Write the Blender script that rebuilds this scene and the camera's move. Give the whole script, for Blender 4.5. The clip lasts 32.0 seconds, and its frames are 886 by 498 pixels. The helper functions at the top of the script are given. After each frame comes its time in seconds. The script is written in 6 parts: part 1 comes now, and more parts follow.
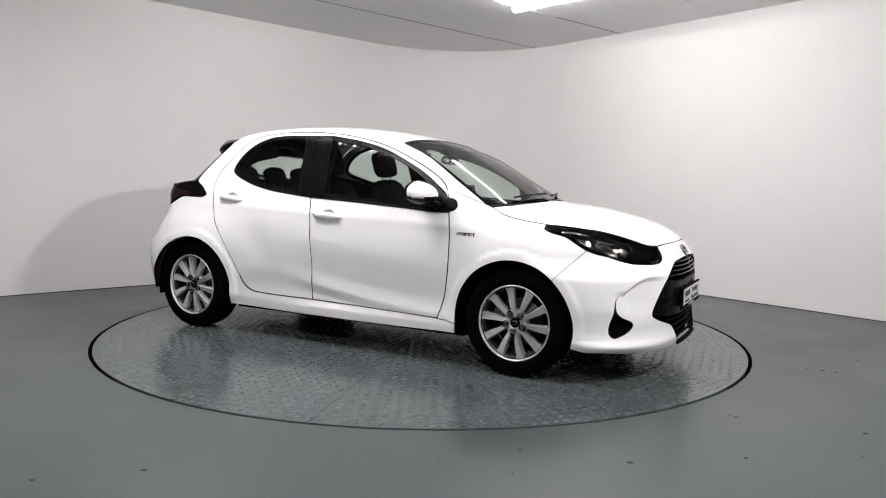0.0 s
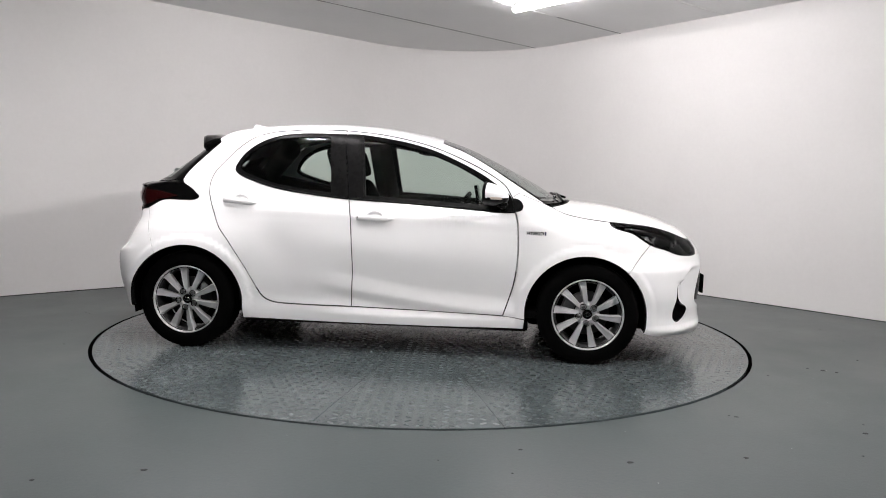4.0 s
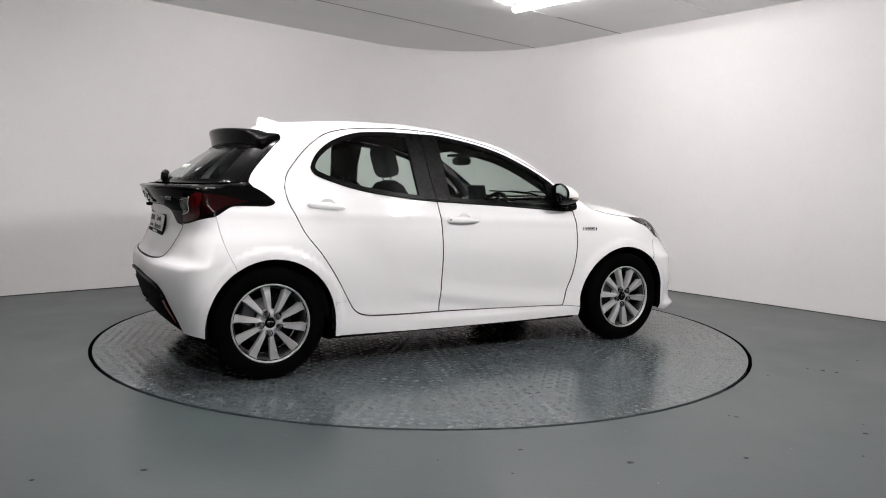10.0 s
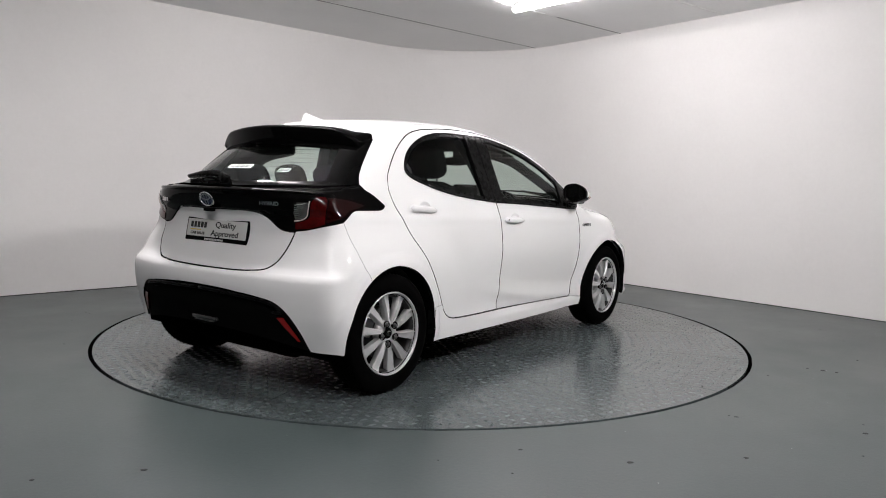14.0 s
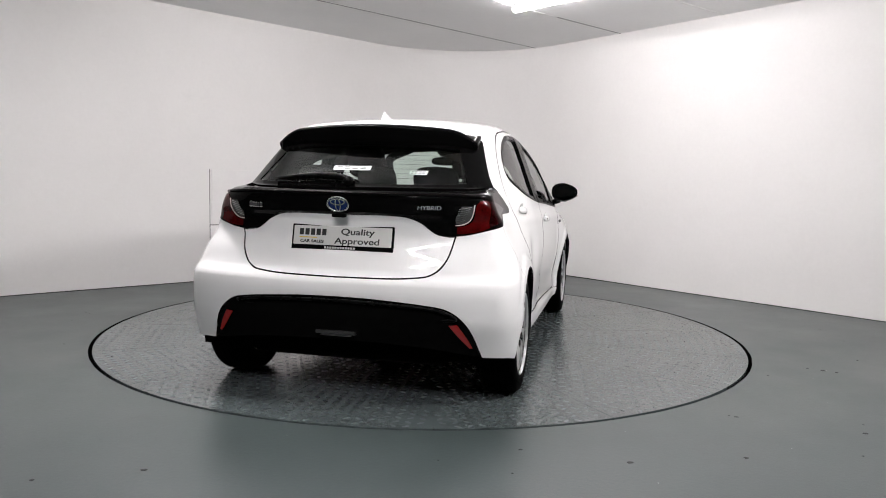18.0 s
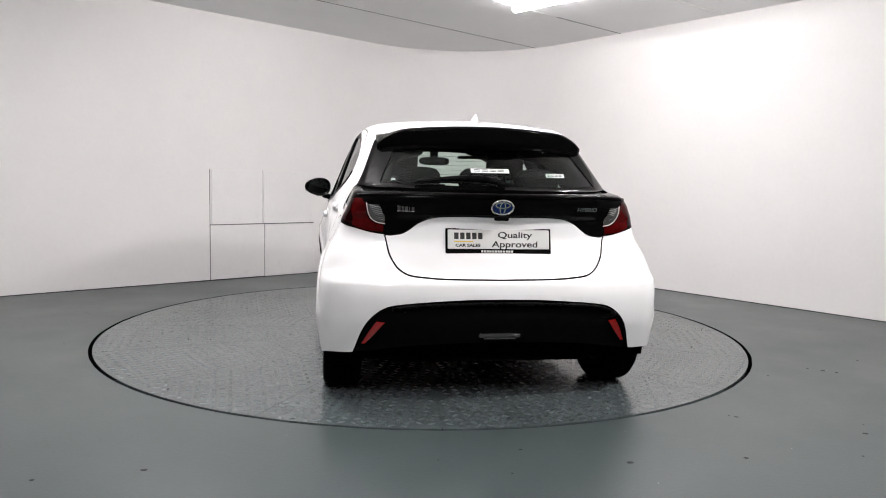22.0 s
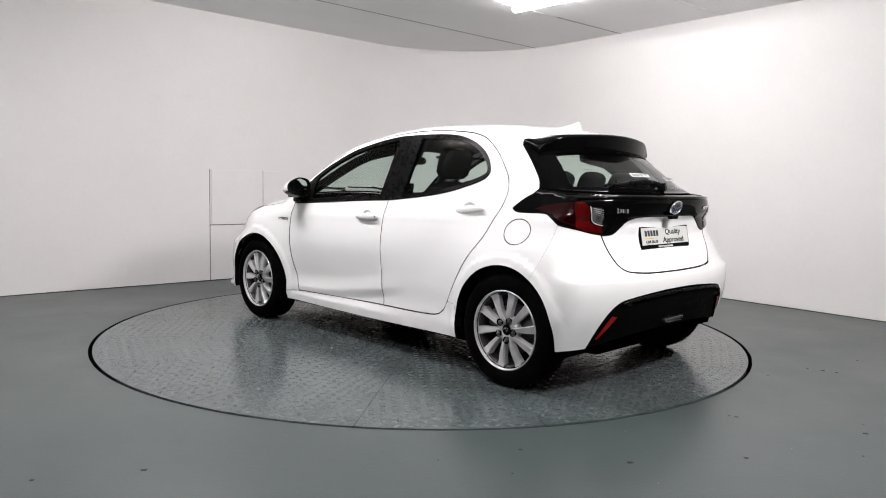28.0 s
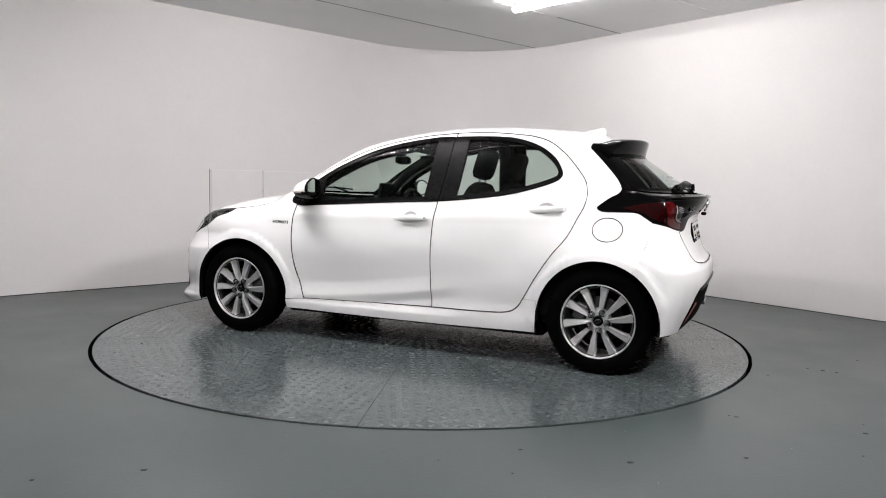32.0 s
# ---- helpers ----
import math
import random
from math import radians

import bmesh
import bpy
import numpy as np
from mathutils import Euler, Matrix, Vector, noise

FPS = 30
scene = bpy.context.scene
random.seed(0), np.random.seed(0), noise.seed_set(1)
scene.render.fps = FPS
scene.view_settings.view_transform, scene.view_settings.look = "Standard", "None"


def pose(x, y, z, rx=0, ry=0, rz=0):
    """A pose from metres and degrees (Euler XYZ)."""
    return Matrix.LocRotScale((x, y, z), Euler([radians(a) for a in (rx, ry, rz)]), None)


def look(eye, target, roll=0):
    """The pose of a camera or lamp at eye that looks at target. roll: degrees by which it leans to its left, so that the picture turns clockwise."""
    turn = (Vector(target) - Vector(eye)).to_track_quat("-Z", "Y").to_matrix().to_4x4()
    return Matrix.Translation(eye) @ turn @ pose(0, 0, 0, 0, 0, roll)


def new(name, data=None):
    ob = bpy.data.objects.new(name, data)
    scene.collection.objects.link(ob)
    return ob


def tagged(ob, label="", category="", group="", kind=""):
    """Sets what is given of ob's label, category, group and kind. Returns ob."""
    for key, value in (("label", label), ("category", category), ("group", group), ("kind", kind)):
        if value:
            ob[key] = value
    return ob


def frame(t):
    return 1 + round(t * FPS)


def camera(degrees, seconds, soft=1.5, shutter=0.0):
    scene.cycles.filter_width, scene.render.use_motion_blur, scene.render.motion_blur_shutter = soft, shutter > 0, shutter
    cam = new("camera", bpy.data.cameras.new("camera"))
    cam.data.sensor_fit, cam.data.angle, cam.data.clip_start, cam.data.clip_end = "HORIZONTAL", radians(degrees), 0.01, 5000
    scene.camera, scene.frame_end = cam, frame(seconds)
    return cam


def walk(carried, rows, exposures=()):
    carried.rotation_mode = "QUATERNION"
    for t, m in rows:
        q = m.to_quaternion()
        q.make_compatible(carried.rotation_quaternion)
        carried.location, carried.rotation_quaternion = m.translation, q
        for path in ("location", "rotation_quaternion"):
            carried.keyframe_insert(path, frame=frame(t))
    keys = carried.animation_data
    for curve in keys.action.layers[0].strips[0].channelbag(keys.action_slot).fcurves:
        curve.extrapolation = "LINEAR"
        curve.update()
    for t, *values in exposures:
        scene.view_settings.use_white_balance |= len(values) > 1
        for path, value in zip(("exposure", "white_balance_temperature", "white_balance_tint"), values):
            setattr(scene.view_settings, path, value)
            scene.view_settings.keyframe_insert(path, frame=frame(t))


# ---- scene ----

from mathutils.geometry import delaunay_2d_cdt
# The camera stands still on a stand before the turntable.
cam = camera(61.85, 32.0, soft=1.0)
EYE = Vector((0.059, -5.509, 1.121))
CAM_POSE = Matrix.Translation(EYE) @ pose(0, 0, 0, 0, 0, -0.732) @ pose(0, 0, 0, 84.607, 0, 0) @ pose(0, 0, 0, 0, 0, 1.2725)
walk(cam, [(0, CAM_POSE), (32, CAM_POSE)], exposures=[(0, -0.04), (7, -0.12), (10, -0.13), (13, -0.2), (14, -0.16), (17, 0.05), (21, 0.17), (25, 0.21), (29, 0.06), (32, -0.03)])

# ---- light ----
world = bpy.data.worlds.new("world")
scene.world = world
world.use_nodes = True
world.node_tree.nodes["Background"].inputs[0].default_value = (0.8, 0.85, 0.9, 1)
world.node_tree.nodes["Background"].inputs[1].default_value = 0.02
TUBE_GLOW = 195.0


# ---- materials ----
def material(name, color, rough=0.5, metal=0.0, coat=0.0, spec=0.5):
    m = bpy.data.materials.new(name)
    m.use_nodes = True
    b = m.node_tree.nodes["Principled BSDF"]
    b.inputs["Base Color"].default_value = (*color, 1)
    b.inputs["Roughness"].default_value = rough
    b.inputs["Metallic"].default_value = metal
    b.inputs["Coat Weight"].default_value = coat
    b.inputs["Coat Roughness"].default_value = 0.03
    b.inputs["Specular IOR Level"].default_value = spec
    return m


def node(m, kind, **values):
    n = m.node_tree.nodes.new(kind)
    for key, value in values.items():
        n.inputs[key.replace("_", " ")].default_value = value
    return n


def link(m, a, out, b, inp):
    m.node_tree.links.new(a.outputs[out], b.inputs[inp])


def ramp(m, source, out, stops):
    r = m.node_tree.nodes.new("ShaderNodeValToRGB")
    while len(r.color_ramp.elements) < len(stops):
        r.color_ramp.elements.new(0.5)
    for e, (at, c) in zip(r.color_ramp.elements, stops):
        e.position, e.color = at, (*c, 1) if len(c) == 3 else c
    link(m, source, out, r, "Fac")
    return r


def grey(v):
    return (v, v, v)


def weathered(m, low, high, scale, fine, bump, rough=(0.3, 0.5), stain=None, detail=8):
    """Colour that drifts between low and high at two scales, with bump and gloss that follow the fine grain."""
    b = m.node_tree.nodes["Principled BSDF"]
    co = m.node_tree.nodes.new("ShaderNodeTexCoord")
    big = node(m, "ShaderNodeTexNoise", Scale=scale, Detail=detail, Roughness=0.6)
    small = node(m, "ShaderNodeTexNoise", Scale=fine, Detail=4, Roughness=0.6)
    for n in (big, small):
        link(m, co, "Object", n, "Vector")
    mix = m.node_tree.nodes.new("ShaderNodeMath")
    mix.operation = "MULTIPLY_ADD"
    mix.inputs[1].default_value = 0.35
    link(m, small, "Fac", mix, 0)
    link(m, big, "Fac", mix, 2)
    c = ramp(m, mix, 0, [(0.45, low), (0.9, high)])
    last = c
    if stain:
        color, size, amount = stain
        spot = node(m, "ShaderNodeTexNoise", Scale=size, Detail=6, Roughness=0.75)
        link(m, co, "Object", spot, "Vector")
        mask = ramp(m, spot, "Fac", [(0.60, grey(0)), (0.72, grey(amount))])
        over = m.node_tree.nodes.new("ShaderNodeMixRGB")
        over.inputs[2].default_value = (*color, 1)
        link(m, mask, "Color", over, 0)
        link(m, c, "Color", over, 1)
        last = over
    link(m, last, "Color", b, "Base Color")
    r = m.node_tree.nodes.new("ShaderNodeMapRange")
    r.inputs["From Min"].default_value, r.inputs["From Max"].default_value = 0.3, 0.7
    r.inputs["To Min"].default_value, r.inputs["To Max"].default_value = rough
    link(m, big, "Fac", r, "Value")
    link(m, r, "Result", b, "Roughness")
    bm_ = node(m, "ShaderNodeBump", Strength=bump, Distance=0.002)
    link(m, small, "Fac", bm_, "Height")
    link(m, bm_, "Normal", b, "Normal")
    return m


def glass(name, tint, gloss=0.022, rim=1.0):
    m = bpy.data.materials.new(name)
    m.use_nodes = True
    nt = m.node_tree
    nt.nodes.remove(nt.nodes["Principled BSDF"])
    out = nt.nodes["Material Output"]
    clear = nt.nodes.new("ShaderNodeBsdfTransparent")
    clear.inputs[0].default_value = (*tint, 1)
    shine = nt.nodes.new("ShaderNodeBsdfGlossy")
    shine.inputs["Roughness"].default_value = 0.0
    facing = nt.nodes.new("ShaderNodeLayerWeight")
    facing.inputs["Blend"].default_value = 0.5
    steep = nt.nodes.new("ShaderNodeMath")
    steep.operation, steep.inputs[1].default_value = "POWER", 5.0
    level = nt.nodes.new("ShaderNodeMath")
    level.operation, level.inputs[1].default_value, level.inputs[2].default_value = "MULTIPLY_ADD", (1 - gloss) * rim, gloss
    nt.links.new(facing.outputs["Facing"], steep.inputs[0])
    nt.links.new(steep.outputs[0], level.inputs[0])
    mix = nt.nodes.new("ShaderNodeMixShader")
    nt.links.new(level.outputs[0], mix.inputs[0])
    nt.links.new(clear.outputs[0], mix.inputs[1])
    nt.links.new(shine.outputs[0], mix.inputs[2])
    nt.links.new(mix.outputs[0], out.inputs[0])
    return m


def glowing(name, color, strength):
    m = material(name, color, 0.3)
    b = m.node_tree.nodes["Principled BSDF"]
    b.inputs["Emission Color"].default_value = (*color, 1)
    b.inputs["Emission Strength"].default_value = strength
    return m


FLOOR_PAINT = weathered(material("floor_paint", grey(0.2)), (0.038, 0.050, 0.050), (0.058, 0.073, 0.073), 1.1, 55, 0.25, (0.27, 0.40), ((0.030, 0.032, 0.031), 2.6, 0.35))
DECK_PAINT = weathered(material("deck_paint", grey(0.2)), (0.052, 0.066, 0.068), (0.076, 0.093, 0.095), 2.3, 80, 0.1, (0.16, 0.24), ((0.030, 0.035, 0.035), 6.0, 0.3))
WALL_PAINT = weathered(material("wall_paint", grey(0.8)), (0.76, 0.745, 0.735), (0.82, 0.805, 0.795), 0.7, 30, 0.22, (0.5, 0.65), ((0.66, 0.65, 0.64), 1.4, 0.25))
HATCH_PAINT = weathered(material("hatch_paint", grey(0.8)), (0.76, 0.745, 0.74), (0.83, 0.815, 0.81), 1.6, 40, 0.12, (0.4, 0.55), ((0.6, 0.59, 0.58), 4.0, 0.3))
TREAD_PAINT = weathered(material("tread_paint", grey(0.2)), (0.060, 0.074, 0.076), (0.086, 0.102, 0.104), 2.3, 80, 0.1, (0.25, 0.34))
CEILING_PAINT = weathered(material("ceiling_paint", grey(0.7)), (0.80, 0.80, 0.80), (0.86, 0.86, 0.86), 0.8, 25, 0.15, (0.6, 0.8))
# Near-black on gap and pit sides, the void's shade put into the colour.
GAP_SHADE = material("gap_shade", grey(0.003), 0.9, spec=0.0)
DIRT = material("dirt_chips", grey(0.03), 0.8)
PALE_CHIP = material("pale_chips", grey(0.55), 0.7)
JOINT_STRIP = material("joint_strip", grey(0.8), 0.5)
# Strength per tube is tuned to balance the light on walls and car.
DIM_TUBE = glowing("dim_tube_light", (1.0, 0.955, 0.965), TUBE_GLOW * 0.27)
BRIGHT_TUBE = glowing("bright_tube_light", (1.0, 0.955, 0.965), TUBE_GLOW * 0.95)
FLOOD = glowing("flood_light", (1.0, 0.96, 0.96), 460.0)
# For the unseen back walls; dark to keep bounce and reflections low.
DARK_WALL = weathered(material("dark_wall", grey(0.05), spec=0.2), grey(0.03), grey(0.05), 0.8, 30, 0.2, (0.6, 0.8))
JOINT_DARK = material("joint_dark", grey(0.03), 0.9)
JOINT_GREY = material("joint_grey", grey(0.16), 0.8)
FITTING = material("light_fitting", grey(0.8), 0.35)


# ---- building helpers ----
def mesh_object(name, bm, mat, smooth=False):
    me = bpy.data.meshes.new(name)
    bm.normal_update()
    bm.to_mesh(me)
    bm.free()
    for m in mat if isinstance(mat, (list, tuple)) else [mat]:
        me.materials.append(m)
    if smooth:
        me.polygons.foreach_set("use_smooth", [True] * len(me.polygons))
    return new(name, me)


def part(name, bm, mat, parent, label="", smooth=False, kind=""):
    ob = mesh_object(name, bm, mat, smooth)
    ob.parent = parent
    return tagged(ob, label, kind=kind)


def add_box(bm, lo, hi, bevel=0.0, segments=2, m=None):
    """A box between two corners, with rounded edges."""
    made = bmesh.ops.create_cube(bm, size=1)["verts"]
    lo, hi = Vector(lo), Vector(hi)
    for v in made:
        v.co = Vector([lo[i] + (v.co[i] + 0.5) * (hi[i] - lo[i]) for i in range(3)])
    if bevel:
        edges = list({e for v in made for e in v.link_edges})
        made = list({v for f in bmesh.ops.bevel(bm, geom=edges, offset=bevel, segments=segments, affect="EDGES", profile=0.6)["faces"] for v in f.verts} | {v for v in made if v.is_valid})
    if m is not None:
        bmesh.ops.transform(bm, matrix=m, verts=made)
    return made


def box(lo, hi, bevel=0.0, segments=2, m=None):
    bm = bmesh.new()
    add_box(bm, lo, hi, bevel, segments, m)
    return bm


def add_lathe(bm, profile, steps=48, m=None, closed=False):
    """Turns a profile of (radius, height) about the z axis."""
    rings = []
    for r, h in profile:
        rings.append([bm.verts.new((r * math.cos(2 * math.pi * i / steps), r * math.sin(2 * math.pi * i / steps), h)) for i in range(steps)])
    pairs = list(zip(rings, rings[1:])) + ([(rings[-1], rings[0])] if closed else [])
    for a, b in pairs:
        for i in range(steps):
            j = (i + 1) % steps
            bm.faces.new((a[i], a[j], b[j], b[i]))
    verts = [v for r in rings for v in r]
    if m is not None:
        bmesh.ops.transform(bm, matrix=m, verts=verts)
    return rings


def add_tube(bm, points, radius, steps=10, caps=True):
    """A round bar along points."""
    pts = [Vector(p) for p in points]
    rings = []
    up = Vector((0.13, 0.31, 0.94))
    for i, p in enumerate(pts):
        d = (pts[min(i + 1, len(pts) - 1)] - pts[max(i - 1, 0)]).normalized()
        a = d.cross(up).normalized()
        b = d.cross(a)
        r = radius[i] if isinstance(radius, (list, tuple)) else radius
        rings.append([bm.verts.new(p + r * (math.cos(2 * math.pi * k / steps) * a + math.sin(2 * math.pi * k / steps) * b)) for k in range(steps)])
    for a, b in zip(rings, rings[1:]):
        for i in range(steps):
            bm.faces.new((a[i], a[(i + 1) % steps], b[(i + 1) % steps], b[i]))
    if caps:
        bm.faces.new(rings[0][::-1])
        bm.faces.new(rings[-1])


def add_prism(bm, outline, lo, hi, m=None):
    """A flat outline (x, y) raised from lo to hi."""
    a = [bm.verts.new((x, y, lo)) for x, y in outline]
    b = [bm.verts.new((x, y, hi)) for x, y in outline]
    n = len(a)
    for i in range(n):
        bm.faces.new((a[i], a[(i + 1) % n], b[(i + 1) % n], b[i]))
    bm.faces.new(b)
    bm.faces.new(a[::-1])
    if m is not None:
        bmesh.ops.transform(bm, matrix=m, verts=a + b)


def lettering(name, text, height, m, mat, parent, depth=0.0015, shear=0.0, bold=0.0, width=None):
    cu = bpy.data.curves.new(name, "FONT")
    cu.body, cu.size, cu.extrude, cu.align_x, cu.align_y = text, height * 1.4, depth, "CENTER", "CENTER"
    cu.shear, cu.offset = shear, bold
    tmp = bpy.data.objects.new(name, cu)
    scene.collection.objects.link(tmp)
    bpy.context.view_layer.update()
    me = bpy.data.meshes.new_from_object(tmp.evaluated_get(bpy.context.evaluated_depsgraph_get()))
    bpy.data.objects.remove(tmp)
    if width:
        xs = [v.co.x for v in me.vertices]
        k = width / (max(xs) - min(xs))
        for v in me.vertices:
            v.co.x *= k
    me.transform(m)
    me.materials.clear()
    me.materials.append(mat)
    ob = new(name, me)
    ob.parent = parent
    return ob


# ---- the room: a square white studio seen towards one rounded corner ----
CORNER = Vector((0.488, 4.664))
ALONG_L, ALONG_R = Vector((-0.7563, -0.6542)), Vector((0.6433, -0.7656))
ROUND = 1.6
ROOM = 10.0


def ceiling_z(x, y):
    return 2.82 - 0.022 * y


def room_outline():
    """The inner face of the walls, from the far end of one wall round the corner to the other end."""
    pts = [CORNER + ALONG_L * (ROOM - (ROOM - ROUND) * i / 16) for i in range(17)]
    a, b = CORNER + ALONG_L * ROUND, CORNER + ALONG_R * ROUND
    for i in range(1, 24):
        s = i / 24
        p1, p2 = a - ALONG_L * ROUND * 0.5523, b - ALONG_R * ROUND * 0.5523
        pts.append(a * (1 - s) ** 3 + 3 * p1 * s * (1 - s) ** 2 + 3 * p2 * s * s * (1 - s) + b * s ** 3)
    pts += [CORNER + ALONG_R * (ROUND + (ROOM - ROUND) * i / 16) for i in range(17)]
    return pts


def room():
    inner = room_outline()
    back = inner[0] + ALONG_R * ROOM

    def wall(name, line, label, paint=WALL_PAINT):
        bm = bmesh.new()
        faces, edges = [], []
        for i, p in enumerate(line):
            t = (line[min(i + 1, len(line) - 1)] - line[max(i - 1, 0)]).normalized()
            o = p + Vector((-t.y, t.x)) * 0.15
            top = ceiling_z(*p) + 0.02
            faces.append([bm.verts.new((p.x, p.y, z)) for z in (-0.02, top)])
            edges.append([bm.verts.new((q.x, q.y, z)) for q, z in ((p, top), (o, top), (o, -0.02), (p, -0.02))])
        smooth_faces = [bm.faces.new((a[0], b[0], b[1], a[1])) for a, b in zip(faces, faces[1:])]
        for a, b in zip(edges, edges[1:]):
            for i in range(3):
                bm.faces.new((a[i], b[i], b[i + 1], a[i + 1]))
        for f in smooth_faces:
            f.smooth = True
        ob = mesh_object(name, bm, paint)
        return tagged(ob, label, "wall", kind="structure")

    wall("wall_curved", inner, "white painted plaster wall with a rounded corner")
    # Unseen walls added to close the room, dark to cut bounced light.
    wall("wall_south_east", [inner[-1], back], "unseen wall behind the viewpoint, assumed, dark to cut bounced light", DARK_WALL)
    wall("wall_south_west", [back, inner[0]], "unseen wall behind the viewpoint, assumed, dark to cut bounced light", DARK_WALL)
    # Ragged dark strip stands in for the gap between floor and wall.
    bm = bmesh.new()
    cols = []
    for i, p in enumerate(inner):
        t = (inner[min(i + 1, len(inner) - 1)] - inner[max(i - 1, 0)]).normalized()
        q = p - Vector((-t.y, t.x)) * 0.004
        h = 0.006 + 0.003 * noise.noise((p.x * 3, p.y * 3, 0))
        cols.append([bm.verts.new((q.x, q.y, 0.0)), bm.verts.new((q.x, q.y, h)), bm.verts.new((p.x, p.y, h + 0.002))])
    for a, b in zip(cols, cols[1:]):
        for k in range(2):
            bm.faces.new((a[k], b[k], b[k + 1], a[k + 1]))
    tagged(mesh_object("wall_foot_gap", bm, JOINT_DARK), "dark raised strip standing for the ragged gap at the wall foot", "joint", kind="structure")
    # ceiling sheet
    bm = bmesh.new()
    ring = inner + [back]
    low = [bm.verts.new((p.x, p.y, ceiling_z(*p))) for p in ring]
    high = [bm.verts.new((p.x, p.y, ceiling_z(*p) + 0.12)) for p in ring]
    bm.faces.new(low)
    bm.faces.new(high[::-1])
    for i in range(len(ring)):
        j = (i + 1) % len(ring)
        bm.faces.new((low[i], low[j], high[j], high[i]))
    # board joints, some closed by pale strips
    for a, b, w, proud in (((-2.9, 0.15), (1.27, 3.71), 0.008, 0.003), ((-1.6, -0.25), (1.25, 2.12), 0.022, 0.005), ((1.25, 2.12), (2.1, 2.82), 0.008, 0.003), ((0.2, -0.1), (2.85, 1.87), 0.03, 0.006)):
        a, b = Vector(a), Vector(b)
        d = (b - a).normalized()
        n = Vector((-d.y, d.x)) * w / 2
        pts = [a - n, b - n, b + n, a + n]
        lo = [bm.verts.new((p.x, p.y, ceiling_z(*p) - proud)) for p in pts]
        hi = [bm.verts.new((p.x, p.y, ceiling_z(*p) + 0.01)) for p in pts]
        for f in [bm.faces.new(lo)] + [bm.faces.new((lo[i], lo[(i + 1) % 4], hi[(i + 1) % 4], hi[i])) for i in range(4)]:
            f.material_index = 1 if w > 0.01 else 2
    bmesh.ops.recalc_face_normals(bm, faces=bm.faces)
    tagged(mesh_object("ceiling", bm, [CEILING_PAINT, JOINT_STRIP, JOINT_GREY]), "flat white board ceiling with visible joints", "ceiling", kind="structure")
    # floor with the round hole of the turntable
    bm = bmesh.new()
    n = 144
    hole = [Vector((FLOOR_HOLE * math.cos(2 * math.pi * i / n), FLOOR_HOLE * math.sin(2 * math.pi * i / n))) * (1 + 0.0012 * noise.noise((i * 0.7, 3, 1))) for i in range(n)]
    def outer_at(d):
        best = None
        for i in range(len(ring)):
            p, q = ring[i], ring[(i + 1) % len(ring)]
            e = q - p
            det = d.x * -e.y + e.x * d.y
            if abs(det) < 1e-9:
                continue
            s = (p.x * -e.y + e.x * p.y) / det
            u = (d.x * p.y - d.y * p.x) / det
            if s > 0 and -1e-6 <= u <= 1 + 1e-6 and (best is None or s < best):
                best = s
        return d * best
    a = [bm.verts.new((p.x, p.y, 0)) for p in hole]
    lip = [bm.verts.new((p.x, p.y, -0.12)) for p in hole]
    mids = [bm.verts.new((p.x * 1.12, p.y * 1.12, 0)) for p in hole]
    b = [bm.verts.new((*(outer_at(p.normalized()) + p.normalized() * 0.03), 0)) for p in hole]
    for i in range(n):
        j = (i + 1) % n
        bm.faces.new((a[i], mids[i], mids[j], a[j]))
        bm.faces.new((mids[i], b[i], b[j], mids[j]))
        bm.faces.new((lip[i], a[i], a[j], lip[j])).material_index = 1
    tagged(mesh_object("floor", bm, [FLOOR_PAINT, GAP_SHADE]), "worn grey-green painted concrete floor", "floor", kind="structure")
    # Pit bottom coloured near-black, so the gap shows as a dark void.
    pit = bmesh.new()
    bmesh.ops.create_circle(pit, cap_ends=True, radius=FLOOR_HOLE + 0.05, segments=64, matrix=pose(0, 0, -0.12))
    tagged(mesh_object("turntable_pit", pit, GAP_SHADE), "pit under the turntable, near-black for the shade in it", "pit", kind="structure")


FLOOR_HOLE = 2.292
DECK_R = 2.268


